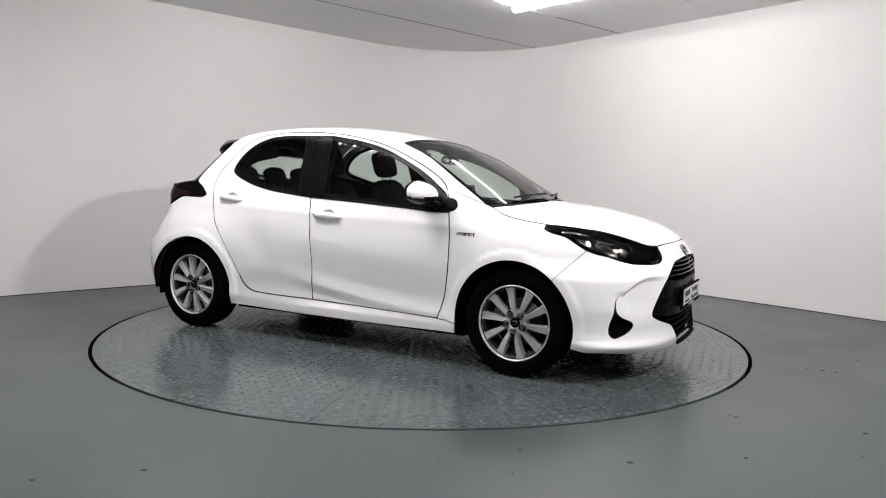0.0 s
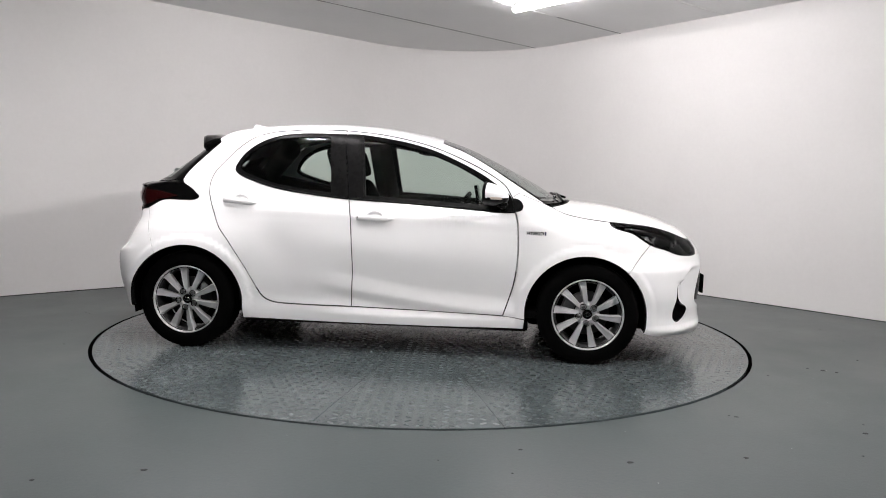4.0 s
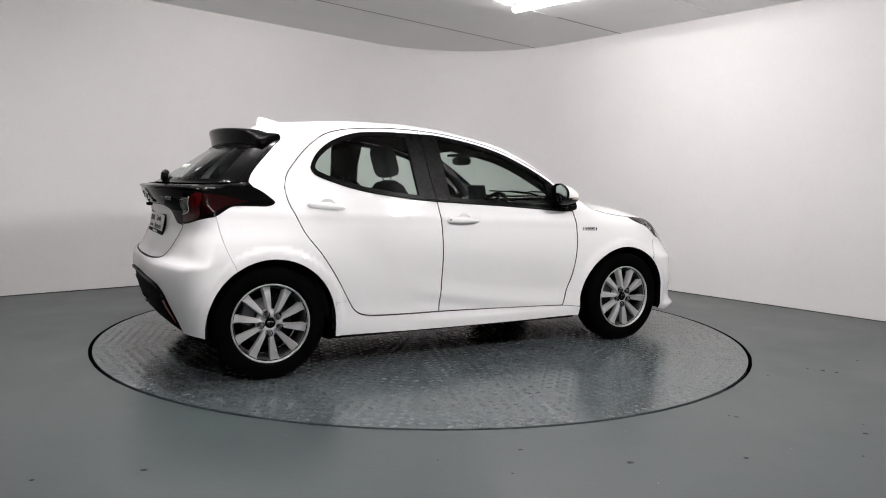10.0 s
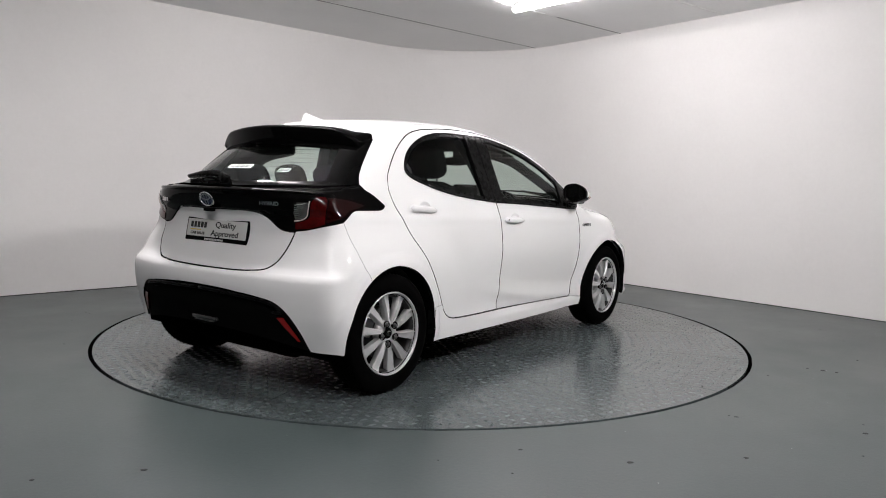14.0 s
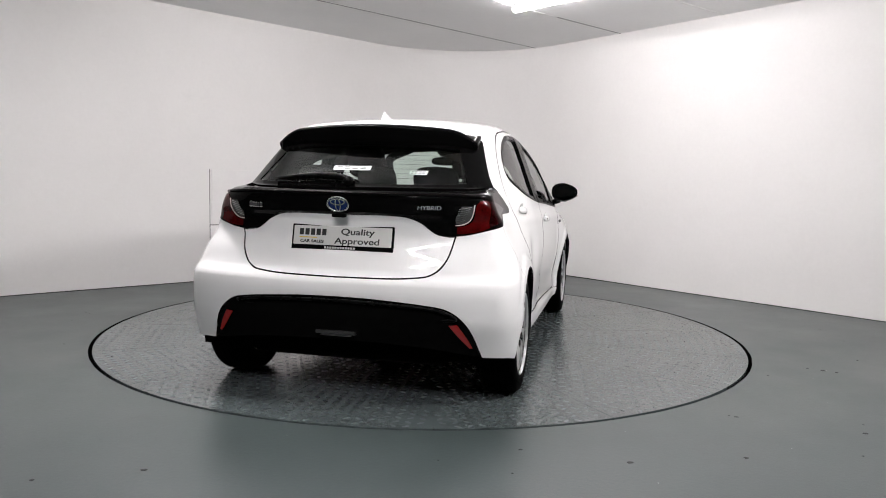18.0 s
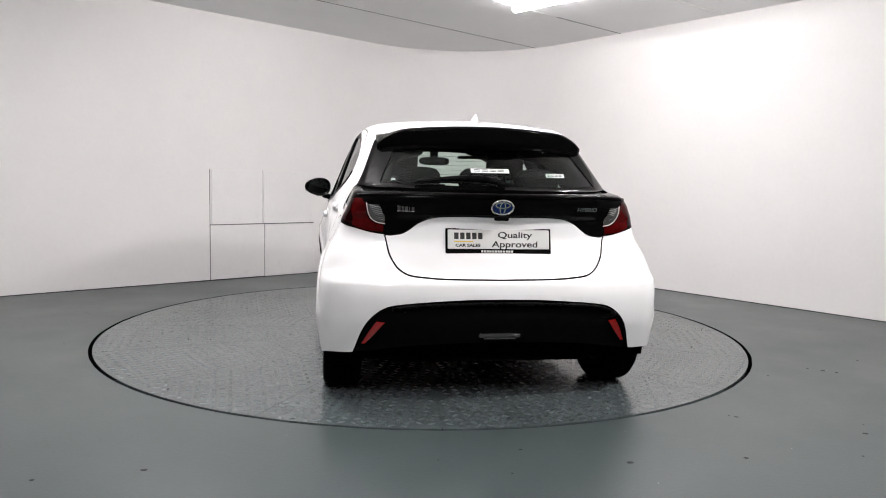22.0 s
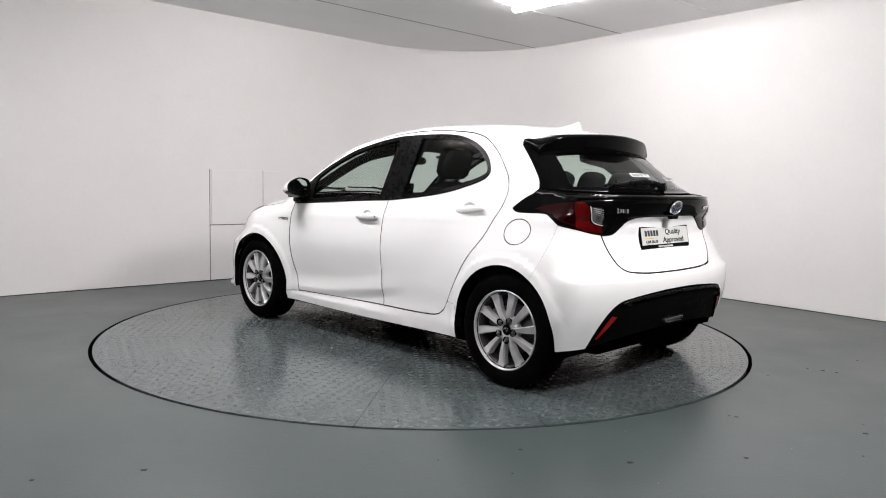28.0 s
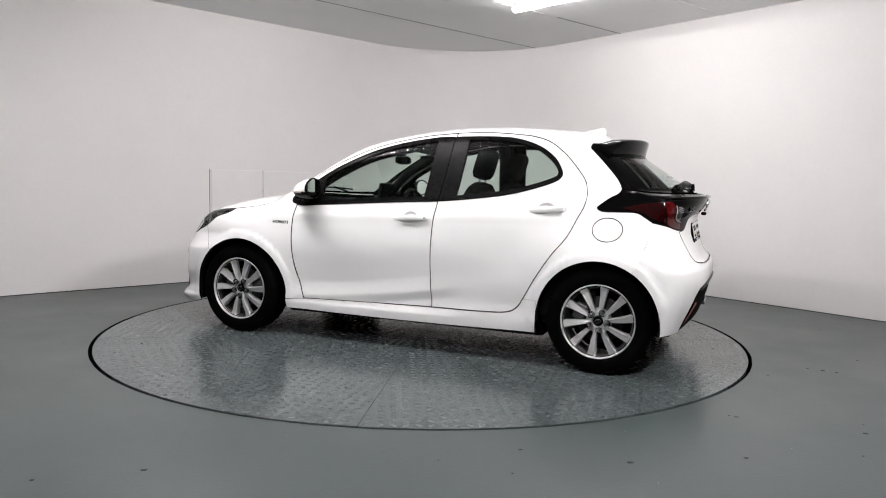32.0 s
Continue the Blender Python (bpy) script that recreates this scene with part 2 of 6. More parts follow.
def wall_hatches():
    """Board covers screwed on the long wall near its foot, two high and two wide."""
    out = Vector((ALONG_L.y, -ALONG_L.x))
    if out.dot(CORNER) > 0:
        out = -out
    frame_m = Matrix(((-ALONG_L.x, out.x, 0, 0), (-ALONG_L.y, out.y, 0, 0), (0, 0, 1, 0), (0, 0, 0, 1)))
    start = Vector((-2.288, 2.263))
    for x0, x1, z0, z1, tilt in ((0.0, 0.622, 0.008, 0.588, 0.0), (0.628, 1.25, 0.008, 0.586, 0.2), (0.01, 0.60, 0.594, 1.168, 0.0), (0.606, 1.22, 0.592, 1.165, 0.0)):
        bm = box((x0, -0.012, z0), (x1, 0.008 + 0.003 * (z0 > 0.3), z1), 0.003, 1)
        ob = mesh_object("wall_hatch", bm, HATCH_PAINT)
        ob.matrix_world = Matrix.Translation((start.x, start.y, 0)) @ frame_m @ pose(0, 0, 0, 0, tilt, 0)
        tagged(ob, "white painted square board cover on the wall", "wall panel", "wall covers")
    bm = bmesh.new()
    for lo, hi in (((-0.007, -0.01, 0), (0.0, 0.0025, 1.172)), ((-0.008, -0.01, 0.585), (1.25, 0.0125, 0.594)), ((0.60, -0.01, 0.594), (0.606, 0.0025, 1.168)), ((0.622, -0.01, 0), (0.628, 0.0025, 0.588))):
        add_box(bm, lo, hi)
    ob = mesh_object("joint_shadow_gap", bm, JOINT_GREY)
    ob.matrix_world = Matrix.Translation((start.x, start.y, 0)) @ frame_m
    tagged(ob, "thin dark joints between the wall boards", "joint", kind="structure")


def tube_lamp(x, y, length, glow):
    m = Matrix.Translation((x, y, ceiling_z(x, y))) @ pose(0, 0, 0, 0, 0, -49.5)
    lamp = new("tube_lamp")
    lamp.matrix_world = m
    tagged(lamp, "lit white tube lamp in a batten on the ceiling", "ceiling lamp", "tube lamps")
    part("batten", box((-length / 2 + 0.03, -0.034, -0.046), (length / 2 - 0.03, 0.034, 0), 0.005), FITTING, lamp)
    bm = bmesh.new()
    rows = []
    half, r = length / 2, 0.033
    ends = [(half - r + r * math.sin(math.radians(a)), r * math.cos(math.radians(a))) for a in (0, 25, 50, 70, 83)]
    line = [(-x, k) for x, k in ends[::-1]] + [(-half + r + (length - 2 * r) * i / 6, r) for i in range(1, 6)] + ends
    for x, k in line:
        rows.append([bm.verts.new((x, k * math.cos(math.pi * a / 8), -0.066 - k * math.sin(math.pi * a / 8))) for a in range(16)])
    for p, q in zip(rows, rows[1:]):
        for k in range(16):
            bm.faces.new((p[k], p[(k + 1) % 16], q[(k + 1) % 16], q[k]))
    bm.faces.new(rows[0])
    bm.faces.new(rows[-1][::-1])
    bmesh.ops.recalc_face_normals(bm, faces=bm.faces)
    part("diffuser", bm, glow, lamp, "glowing white diffuser with rounded ends", True)
    for s in (-1, 1):
        part("clip", box((s * length * 0.36 - 0.012, -0.0345, -0.07), (s * length * 0.36 + 0.012, 0.0345, -0.03), 0.004), FITTING, lamp)


def lamps():
    for x, y, glow in ((1.35, 0.98, DIM_TUBE), (-1.38, -1.16, BRIGHT_TUBE), (-0.6, -4.7, BRIGHT_TUBE)):
        tube_lamp(x, y, 1.8, glow)


def flood_lamp():
    """A square lamp on a stirrup under the ceiling, tipped towards the turntable. Unseen: placed from the car's
    shadows, form and tilt assumed.
    """
    x, y = 2.7, -2.8
    top = ceiling_z(x, y)
    lamp = new("flood_lamp")
    lamp.matrix_world = Matrix.Translation((x, y, top))
    tagged(lamp, "lit lamp out of view, assumed as a square flood tipped to the turntable", "ceiling lamp")
    head = look((0, 0, -0.17), (-4.2, 3.4, -2.1))
    part("casing", box((-0.17, -0.13, 0.0), (0.17, 0.13, 0.055), 0.012, 2, head), FITTING, lamp, "white lamp casing")
    part("lens", box((-0.15, -0.11, -0.004), (0.15, 0.11, -0.001), 0.001, 1, head), FLOOD, lamp, "glowing square lens")
    for s in (-1, 1):
        m = head @ pose(s * 0.18, 0, 0.03)
        bm = bmesh.new()
        add_tube(bm, [tuple(m @ Vector((0, 0, 0))), (m.translation.x, m.translation.y, -0.012), (0, 0, -0.006)], 0.009, 8)
        part("bracket", bm, FITTING, lamp)


def floor_litter():
    rng = random.Random(5)
    bm = bmesh.new()
    spots = [(1.55, -2.02, 9), (0.87, -2.63, 12), (1.37, -2.56, 9), (-1.02, -2.79, 8), (-1.38, -2.9, 7), (0.44, -2.51, 6), (2.47, -1.08, 12), (2.06, -2.23, 9), (2.53, -1.12, 8)]
    spots += [(rng.uniform(-3, 3.2), rng.uniform(-4.2, 0.4), rng.uniform(2, 5)) for _ in range(70)]
    for x, y, mm in spots:
        if math.hypot(x, y) < 2.33:
            continue
        k = rng.randint(5, 7)
        ph = rng.uniform(0, 6)
        add_prism(bm, [(x + mm / 1000 * rng.uniform(0.6, 1.3) * math.cos(ph + 6.283 * i / k) * 1.5, y + mm / 1000 * rng.uniform(0.6, 1.2) * math.sin(ph + 6.283 * i / k)) for i in range(k)], 0.0005, 0.0022)
    tagged(mesh_object("floor_specks", bm, DIRT), "small dark specks scattered on the floor", "dirt", kind="stuff")
    bm = bmesh.new()
    for _ in range(26):
        x, y = rng.uniform(-3, 3), rng.uniform(-4, -0.5)
        if math.hypot(x, y) < 2.33:
            continue
        mm = rng.uniform(1.5, 3.5)
        ph = rng.uniform(0, 6)
        add_prism(bm, [(x + mm / 1000 * rng.uniform(0.6, 1.6) * math.cos(ph + 6.283 * i / 6), y + mm / 1000 * rng.uniform(0.6, 1.2) * math.sin(ph + 6.283 * i / 6)) for i in range(6)], 0.0005, 0.0016)
    tagged(mesh_object("paint_flecks", bm, PALE_CHIP), "pale paint flecks on the floor", "dirt", kind="stuff")


# ---- the turntable ----
def turntable():
    table = new("turntable")
    tagged(table, "round steel turntable with painted tread plates", "turntable")
    n = 16
    step = 2 * math.pi / n
    first = math.radians(-73.5)
    rng = random.Random(3)
    for k in range(n):
        a0, a1 = first + k * step, first + (k + 1) * step
        mid = (a0 + a1) / 2
        bm = bmesh.new()
        rim = [(DECK_R * math.cos(a0 + 0.0008 + (step - 0.0016) * i / 12), DECK_R * math.sin(a0 + 0.0008 + (step - 0.0016) * i / 12)) for i in range(13)]
        tip = (0.004 * math.cos(mid), 0.004 * math.sin(mid))
        add_prism(bm, [tip] + rim, -0.02, 0.0)
        plate = part("deck_plate", bm, [DECK_PAINT], table)
        bm = bmesh.new()
        turn = mid + rng.choice((0, math.pi / 2)) + rng.uniform(-0.03, 0.03)
        c, s = math.cos(turn), math.sin(turn)
        pitch = 0.0585
        for i in range(-42, 43):
            for j in range(-42, 43):
                u, v = i * pitch, j * pitch
                x, y = c * u - s * v, s * u + c * v
                r = math.hypot(x, y)
                if r > DECK_R - 0.025 or r < 0.06:
                    continue
                d = (math.atan2(y, x) - mid + math.pi) % (2 * math.pi) - math.pi
                if abs(d) > step / 2 or (step / 2 - abs(d)) * r < 0.02:
                    continue
                q = turn + (math.pi / 4 if (i + j) % 2 else -math.pi / 4)
                cq, sq = math.cos(q), math.sin(q)
                L, B, h = 0.0225, 0.0118, 0.00055 * rng.uniform(0.6, 1.0)
                base = [(L, 0), (L * 0.5, B * 0.8), (-L * 0.5, B * 0.8), (-L, 0), (-L * 0.5, -B * 0.8), (L * 0.5, -B * 0.8)]
                vs = [bm.verts.new((x + cq * p - sq * w, y + sq * p + cq * w, 0)) for p, w in base]
                tp = [bm.verts.new((x + cq * p * 0.78 - sq * w * 0.72, y + sq * p * 0.78 + cq * w * 0.72, h)) for p, w in base]
                for e in range(6):
                    bm.faces.new((vs[e], vs[(e + 1) % 6], tp[(e + 1) % 6], tp[e]))
                bm.faces.new(tp)
        part("tread_pattern", bm, TREAD_PAINT, plate, "raised tread lozenges", False, "stuff")
    bm = bmesh.new()
    add_lathe(bm, [(DECK_R - 0.004, -0.0015), (DECK_R - 0.001, -0.004), (DECK_R - 0.001, -0.1), (DECK_R - 0.03, -0.1)], 144)
    part("skirt", bm, GAP_SHADE, table, "turntable edge, near-black for the shade in the gap")
    bm = bmesh.new()
    bmesh.ops.create_circle(bm, cap_ends=True, radius=DECK_R - 0.03, segments=64, matrix=pose(0, 0, -0.004))
    part("deck_base", bm, DECK_PAINT, table, "painted steel base under the plates")
    bm = bmesh.new()
    for _ in range(70):
        r, a = DECK_R * math.sqrt(rng.random()) * 0.97, rng.uniform(0, 6.283)
        x, y, mm = r * math.cos(a), r * math.sin(a), rng.uniform(2, 5)
        add_prism(bm, [(x + mm / 1000 * rng.uniform(0.6, 1.6) * math.cos(6.283 * i / 6), y + mm / 1000 * rng.uniform(0.5, 1) * math.sin(6.283 * i / 6)) for i in range(6)], 0.0004, 0.0035)
    part("dirt", bm, DIRT, table, "small dark specks", False, "stuff")
    return table


room()
wall_hatches()
lamps()
flood_lamp()
floor_litter()
TABLE = turntable()
# ---- the car: materials ----
PAINT = material("white_paint", (0.83, 0.83, 0.83), 0.55, 0.0, 0.75, 0.1)
_b = PAINT.node_tree.nodes["Principled BSDF"]
_n = node(PAINT, "ShaderNodeTexNoise", Scale=420, Detail=2)
_r = ramp(PAINT, _n, "Fac", [(0.35, (0.815, 0.813, 0.81)), (0.65, (0.845, 0.845, 0.845))])
link(PAINT, _r, "Color", _b, "Base Color")
GLOSS_BLACK = material("gloss_black", grey(0.002), 0.04, 0, 0.0, 0.05)
SATIN_BLACK = weathered(material("satin_black", grey(0.012), spec=0.05), grey(0.0025), grey(0.005), 30, 900, 0.08, (0.24, 0.32))
GRAIN_BLACK = weathered(material("grained_plastic", grey(0.01), spec=0.012), grey(0.002), grey(0.004), 25, 1400, 0.35, (0.5, 0.7))
RUBBER = weathered(material("tyre_rubber", grey(0.01), spec=0.004), grey(0.0015), grey(0.003), 12, 300, 0.2, (0.45, 0.65))
LINER = material("wheel_liner", grey(0.002), 0.9, spec=0.0)
SILVER = weathered(material("alloy_silver", grey(0.7), 0.3, 0.5), (0.58, 0.58, 0.585), (0.66, 0.66, 0.665), 18, 700, 0.06, (0.28, 0.38))
BARREL = material("wheel_barrel", grey(0.045), 0.5, 0.6, spec=0.2)
CHROME = material("chrome", grey(0.8), 0.12, 1.0)
DISC_STEEL = material("disc_steel", grey(0.09), 0.4, 1.0)
BADGE_DARK = material("dark_chrome", grey(0.12), 0.2, 0.8)
NUT_DARK = material("nut_steel", grey(0.16), 0.3, 0.8, spec=0.2)
WINDOW = glass("window_glass", (0.80, 0.875, 0.835))
PRIVACY = glass("rear_glass", (0.78, 0.86, 0.82))
LENS = glass("lamp_lens", (0.93, 0.94, 0.95), 0.02, 0.35)
RED_LENS = weathered(material("red_lens", (0.11, 0.003, 0.004), 0.1, 0, 0.4, 0.1), (0.014, 0.0005, 0.0006), (0.085, 0.0025, 0.003), 9, 90, 0.1, (0.08, 0.14))
DARK_RED = material("dark_red_lens", (0.011, 0.0006, 0.0008), 0.04, 0, 0.2, 0.1)
CLEAR_LENS = material("clear_lens", grey(0.17), 0.12, 0.6, 0.5)
REFLECTOR = material("red_reflector", (0.27, 0.006, 0.005), 0.22, 0, 0.4)
LAMP_CHROME = material("lamp_chrome", grey(0.65), 0.12, 1.0)
CLOTH = weathered(material("seat_cloth", grey(0.02), spec=0.05), grey(0.006), grey(0.012), 40, 1500, 0.5, (0.8, 0.95))
TRIM = weathered(material("cabin_plastic", grey(0.02), spec=0.1), grey(0.006), grey(0.010), 20, 1200, 0.3, (0.55, 0.75))
LINING = material("roof_lining", grey(0.02), 0.95, spec=0.0)
MIRROR = material("mirror_glass", grey(0.85), 0.0, 1.0)
SCREEN = material("dark_screen", grey(0.01), 0.1)
PLATE_WHITE = material("plate_white", (0.62, 0.62, 0.60), 0.35)
PLATE_INK = material("plate_ink", grey(0.012), 0.5)
PLATE_YELLOW = material("plate_yellow", (0.65, 0.45, 0.02), 0.5)
BADGE_BLUE = material("badge_blue", (0.006, 0.02, 0.11), 0.15, 0.3, 0.8)
PALE_GUIDE = material("pale_guide", (0.62, 0.52, 0.50), 0.25, 0.0, 0.4)
PROJECTOR = material("projector", grey(0.03), 0.04, 0.2, 0.8)
AMBER = material("amber_lens", (0.5, 0.42, 0.36), 0.1, 0, 0.6)
STICKER = material("window_sticker", (0.62, 0.66, 0.64), 0.6)


# ---- the car: the form of the body, as a field that is 0 on the skin ----
def spline(xs, ys):
    """A smooth curve through a few points that never overshoots."""
    xs, ys = np.array(xs, float), np.array(ys, float)
    h, d = np.diff(xs), np.diff(ys) / np.diff(xs)
    m = np.zeros_like(ys)
    m[0], m[-1] = d[0], d[-1]
    for i in range(1, len(xs) - 1):
        if d[i - 1] * d[i] > 0:
            w1, w2 = 2 * h[i] + h[i - 1], h[i] + 2 * h[i - 1]
            m[i] = (w1 + w2) / (w1 / d[i - 1] + w2 / d[i])

    def at(x):
        x = np.asarray(x, float)
        i = np.clip(np.searchsorted(xs, x) - 1, 0, len(xs) - 2)
        t = np.clip((x - xs[i]) / h[i], -0.5, 1.5)
        tc = np.clip(t, 0, 1)
        v = (1 + 2 * tc) * (1 - tc) ** 2 * ys[i] + tc * (1 - tc) ** 2 * h[i] * m[i] + tc ** 2 * (3 - 2 * tc) * ys[i + 1] + tc ** 2 * (tc - 1) * h[i] * m[i + 1]
        out = x - np.clip(x, xs[0], xs[-1])
        return v + out * np.where(out < 0, m[0], m[-1])
    return at


def step_up(a, b, x):
    t = np.clip((x - a) / (b - a), 0, 1)
    return t * t * (3 - 2 * t)


def smax(a, b, k):
    return np.maximum(a, b) + np.maximum(k - np.abs(a - b), 0) ** 2 / (4 * k)


ROOF_LINE = spline([-1.6, -1.4, -1.2, -0.9, -0.6, -0.4, -0.1, 0.127, 0.3, 0.45, 0.6, 0.75, 0.95, 1.12, 1.2, 1.45, 1.7, 1.88, 2.0, 2.08, 2.14],
                   [1.35, 1.395, 1.432, 1.468, 1.487, 1.488, 1.468, 1.434, 1.40, 1.354, 1.288, 1.214, 1.106, 1.012, 0.992, 0.963, 0.911, 0.850, 0.790, 0.72, 0.64])
CROWN = spline([-1.5, -0.2, 0.35, 0.95, 1.2, 1.45, 1.75, 2.0], [0.15, 0.115, 0.12, 0.185, 0.148, 0.155, 0.172, 0.14])
DOOR_SECTION = spline([0.12, 0.2, 0.27, 0.34, 0.5, 0.68, 0.82, 0.9, 0.97, 1.1, 1.25, 1.42, 1.6],
                      [0.785, 0.800, 0.806, 0.803, 0.817, 0.828, 0.820, 0.806, 0.788, 0.742, 0.689, 0.624, 0.545])
REAR_SWELL = spline([0.2, 0.3, 0.4, 0.5, 0.63, 0.75, 0.85, 0.97, 1.13, 1.27, 1.42], [0.060, 0.073, 0.073, 0.062, 0.044, 0.012, -0.028, -0.05, -0.06, -0.08, -0.10])
FRONT_SWELL = spline([0.1, 0.25, 0.45, 0.6, 0.72, 0.82, 0.92, 1.0], [0.02, 0.04, 0.046, 0.04, 0.028, 0.01, -0.02, -0.03])
TAIL_LINE = spline([0.1, 0.2, 0.32, 0.45, 0.56, 0.62, 0.665, 0.74, 0.84, 0.91, 0.96, 1.03, 1.05, 1.062, 1.075, 1.09, 1.12, 1.30, 1.5],
                   [-1.72, -1.765, -1.805, -1.843, -1.853, -1.845, -1.80, -1.765, -1.733, -1.738, -1.775, -1.805, -1.80, -1.755, -1.715, -1.6923, -1.647, -1.375, -1.07])
TAIL_ROUND = spline([0.2, 0.7, 0.85, 1.03, 1.055, 1.08, 1.35], [0.20, 0.20, 0.26, 0.56, 0.68, 0.97, 0.80])
NOSE_ROUND = spline([0.18, 0.225, 0.26, 0.31, 0.40, 0.50, 0.58, 0.64, 0.70, 0.78], [0.604, 0.519, 0.592, 0.616, 0.603, 0.642, 0.677, 0.882, 1.000, 1.000])
NOSE_LINE = spline([0.10, 0.17, 0.22, 0.3, 0.5, 0.62, 0.70, 0.76, 0.85], [2.03, 2.075, 2.085, 2.075, 2.09, 2.09, 2.075, 2.05, 2.0])


def half_width(x, z):
    y = DOOR_SECTION(z)
    y = y + REAR_SWELL(z) * step_up(0.55, 1.4, -x)
    y = y + FRONT_SWELL(z) * step_up(0.72, 1.18, x)
    # pressed lips round the wheel openings
    for wx in (-1.271, 1.268):
        r = np.hypot(x - wx, z - 0.305)
        y = y + 0.011 * (1 - step_up(0.40, 0.435, r)) * step_up(0.15, 0.3, z)
    # hollow of the lower doors, and the crease that climbs to the rear wheel
    low = step_up(-0.50, -0.05, x) * (1 - step_up(0.80, 0.86, x))
    u = 0.765 - x
    above = z - (0.308 + 0.0492 * u + 0.0629 * u * u)
    y = y - low * 0.017 * step_up(-0.006, 0.075, -above) * step_up(0.24, 0.295, z)
    y = y - low * 0.013 * step_up(-0.03, 0.10, above) * (1 - step_up(0.08, 0.32, above))
    y = y - 0.014 * np.exp(-((x + 0.72 + 0.35 * (z - 0.75)) / 0.14) ** 2) * np.exp(-((z - 0.68) / 0.14) ** 2)
    # shoulder line
    y = y + 0.004 * np.exp(-((z - 0.875 + 0.03 * x) / 0.03) ** 2)
    return y


def field(x, y, z):
    ay = np.abs(y)
    side = ay - half_width(x, z)
    top = z - (ROOF_LINE(x) - CROWN(x) * ay ** 2 - 0.25 * np.maximum(ay - 0.45, 0) ** 2)
    top = top * np.where(x > 0.3, 0.92, 1.0)
    rear = TAIL_LINE(z) + TAIL_ROUND(z) * ay ** 3 - x
    rear = rear * (1 - 0.42 * step_up(1.05, 1.08, z))
    # scooped pockets of the front bumper, inboard of the air slots
    brow = 0.603 - 0.075 * np.clip((ay - 0.53) / 0.15, 0, 1) ** 2
    scoop = step_up(0.38, 0.62, ay) * (1 - step_up(0.64, 0.76, ay)) * step_up(0.33, 0.48, z) * (1 - step_up(-0.030, 0.006, z - brow))
    front = x - (NOSE_LINE(z) - NOSE_ROUND(z) * ay ** 2.947 - 0.034 * scoop)
    f = smax(side, top, 0.085)
    f = smax(f, rear, 0.05 + 0.05 * (1 - step_up(0.8, 0.95, z)))
    return smax(f, front, 0.130)


def march(origin, way, near, far, lift=0.0):
    """How far along each ray the skin lies (from the inside outwards)."""
    lo, hi = np.full(len(origin), near), np.full(len(origin), far)
    for _ in range(34):
        mid = (lo + hi) / 2
        p = origin + way * mid[:, None]
        inside = field(p[:, 0], p[:, 1], p[:, 2]) < lift
        lo, hi = np.where(inside, mid, lo), np.where(inside, hi, mid)
    return origin + way * lo[:, None]


def normals_at(p):
    e = 1e-3
    g = np.stack([field(p[:, 0] + e * (i == 0), p[:, 1] + e * (i == 1), p[:, 2] + e * (i == 2)) - field(p[:, 0] - e * (i == 0), p[:, 1] - e * (i == 1), p[:, 2] - e * (i == 2)) for i in range(3)], 1)
    return g / np.linalg.norm(g, axis=1)[:, None]


FRONT_PIVOT, REAR_PIVOT, REACH = 1.2, -1.0, 0.85


def on_skin(chart, uv, lift=0.0):
    """Places on the skin. Charts: side_l and side_r (x, z), top (x, y), rear and front (angle times reach, z)."""
    uv = np.asarray(uv, float)
    n = len(uv)
    o, w = np.zeros((n, 3)), np.zeros((n, 3))
    if chart in ("side_l", "side_r"):
        o[:, 0], o[:, 2] = uv[:, 0], uv[:, 1]
        w[:, 1] = 1 if chart == "side_l" else -1
        return march(o, w, 0.05, 1.1, lift)
    if chart == "top":
        o[:, 0], o[:, 1] = uv[:, 0], uv[:, 1]
        w[:, 2] = 1
        return march(o, w, 0.3, 1.7, lift)
    a = uv[:, 0] / REACH
    o[:, 0], o[:, 2] = (REAR_PIVOT if chart == "rear" else FRONT_PIVOT), uv[:, 1]
    w[:, 0], w[:, 1] = np.cos(a) * (-1 if chart == "rear" else 1), np.sin(a)
    return march(o, w, 0.02, 1.3, lift)


def unroll(chart, p):
    """The chart's coordinates of places (x, y, z)."""
    p = np.asarray(p, float)
    if chart in ("side_l", "side_r"):
        return p[:, [0, 2]]
    if chart == "top":
        return p[:, :2]
    d = (REAR_PIVOT - p[:, 0]) if chart == "rear" else (p[:, 0] - FRONT_PIVOT)
    return np.stack([np.arctan2(p[:, 1], d) * REACH, p[:, 2]], 1)


def seen_from(view, pts, lift=0.0):
    """Places on the skin from the points of a flat view: side (x, z), back or nose (y, z), plan (x, y)."""
    pts = np.asarray(pts, float)
    if view == "side":
        return on_skin("side_l", pts, lift)
    if view == "plan":
        return on_skin("top", pts, lift)
    o, w = np.zeros((len(pts), 3)), np.zeros((len(pts), 3))
    o[:, 1], o[:, 2] = pts[:, 0], pts[:, 1]
    o[:, 0] = -0.6 if view == "back" else 0.9
    w[:, 0] = -1 if view == "back" else 1
    return march(o, w, 0.0, 1.6, lift)


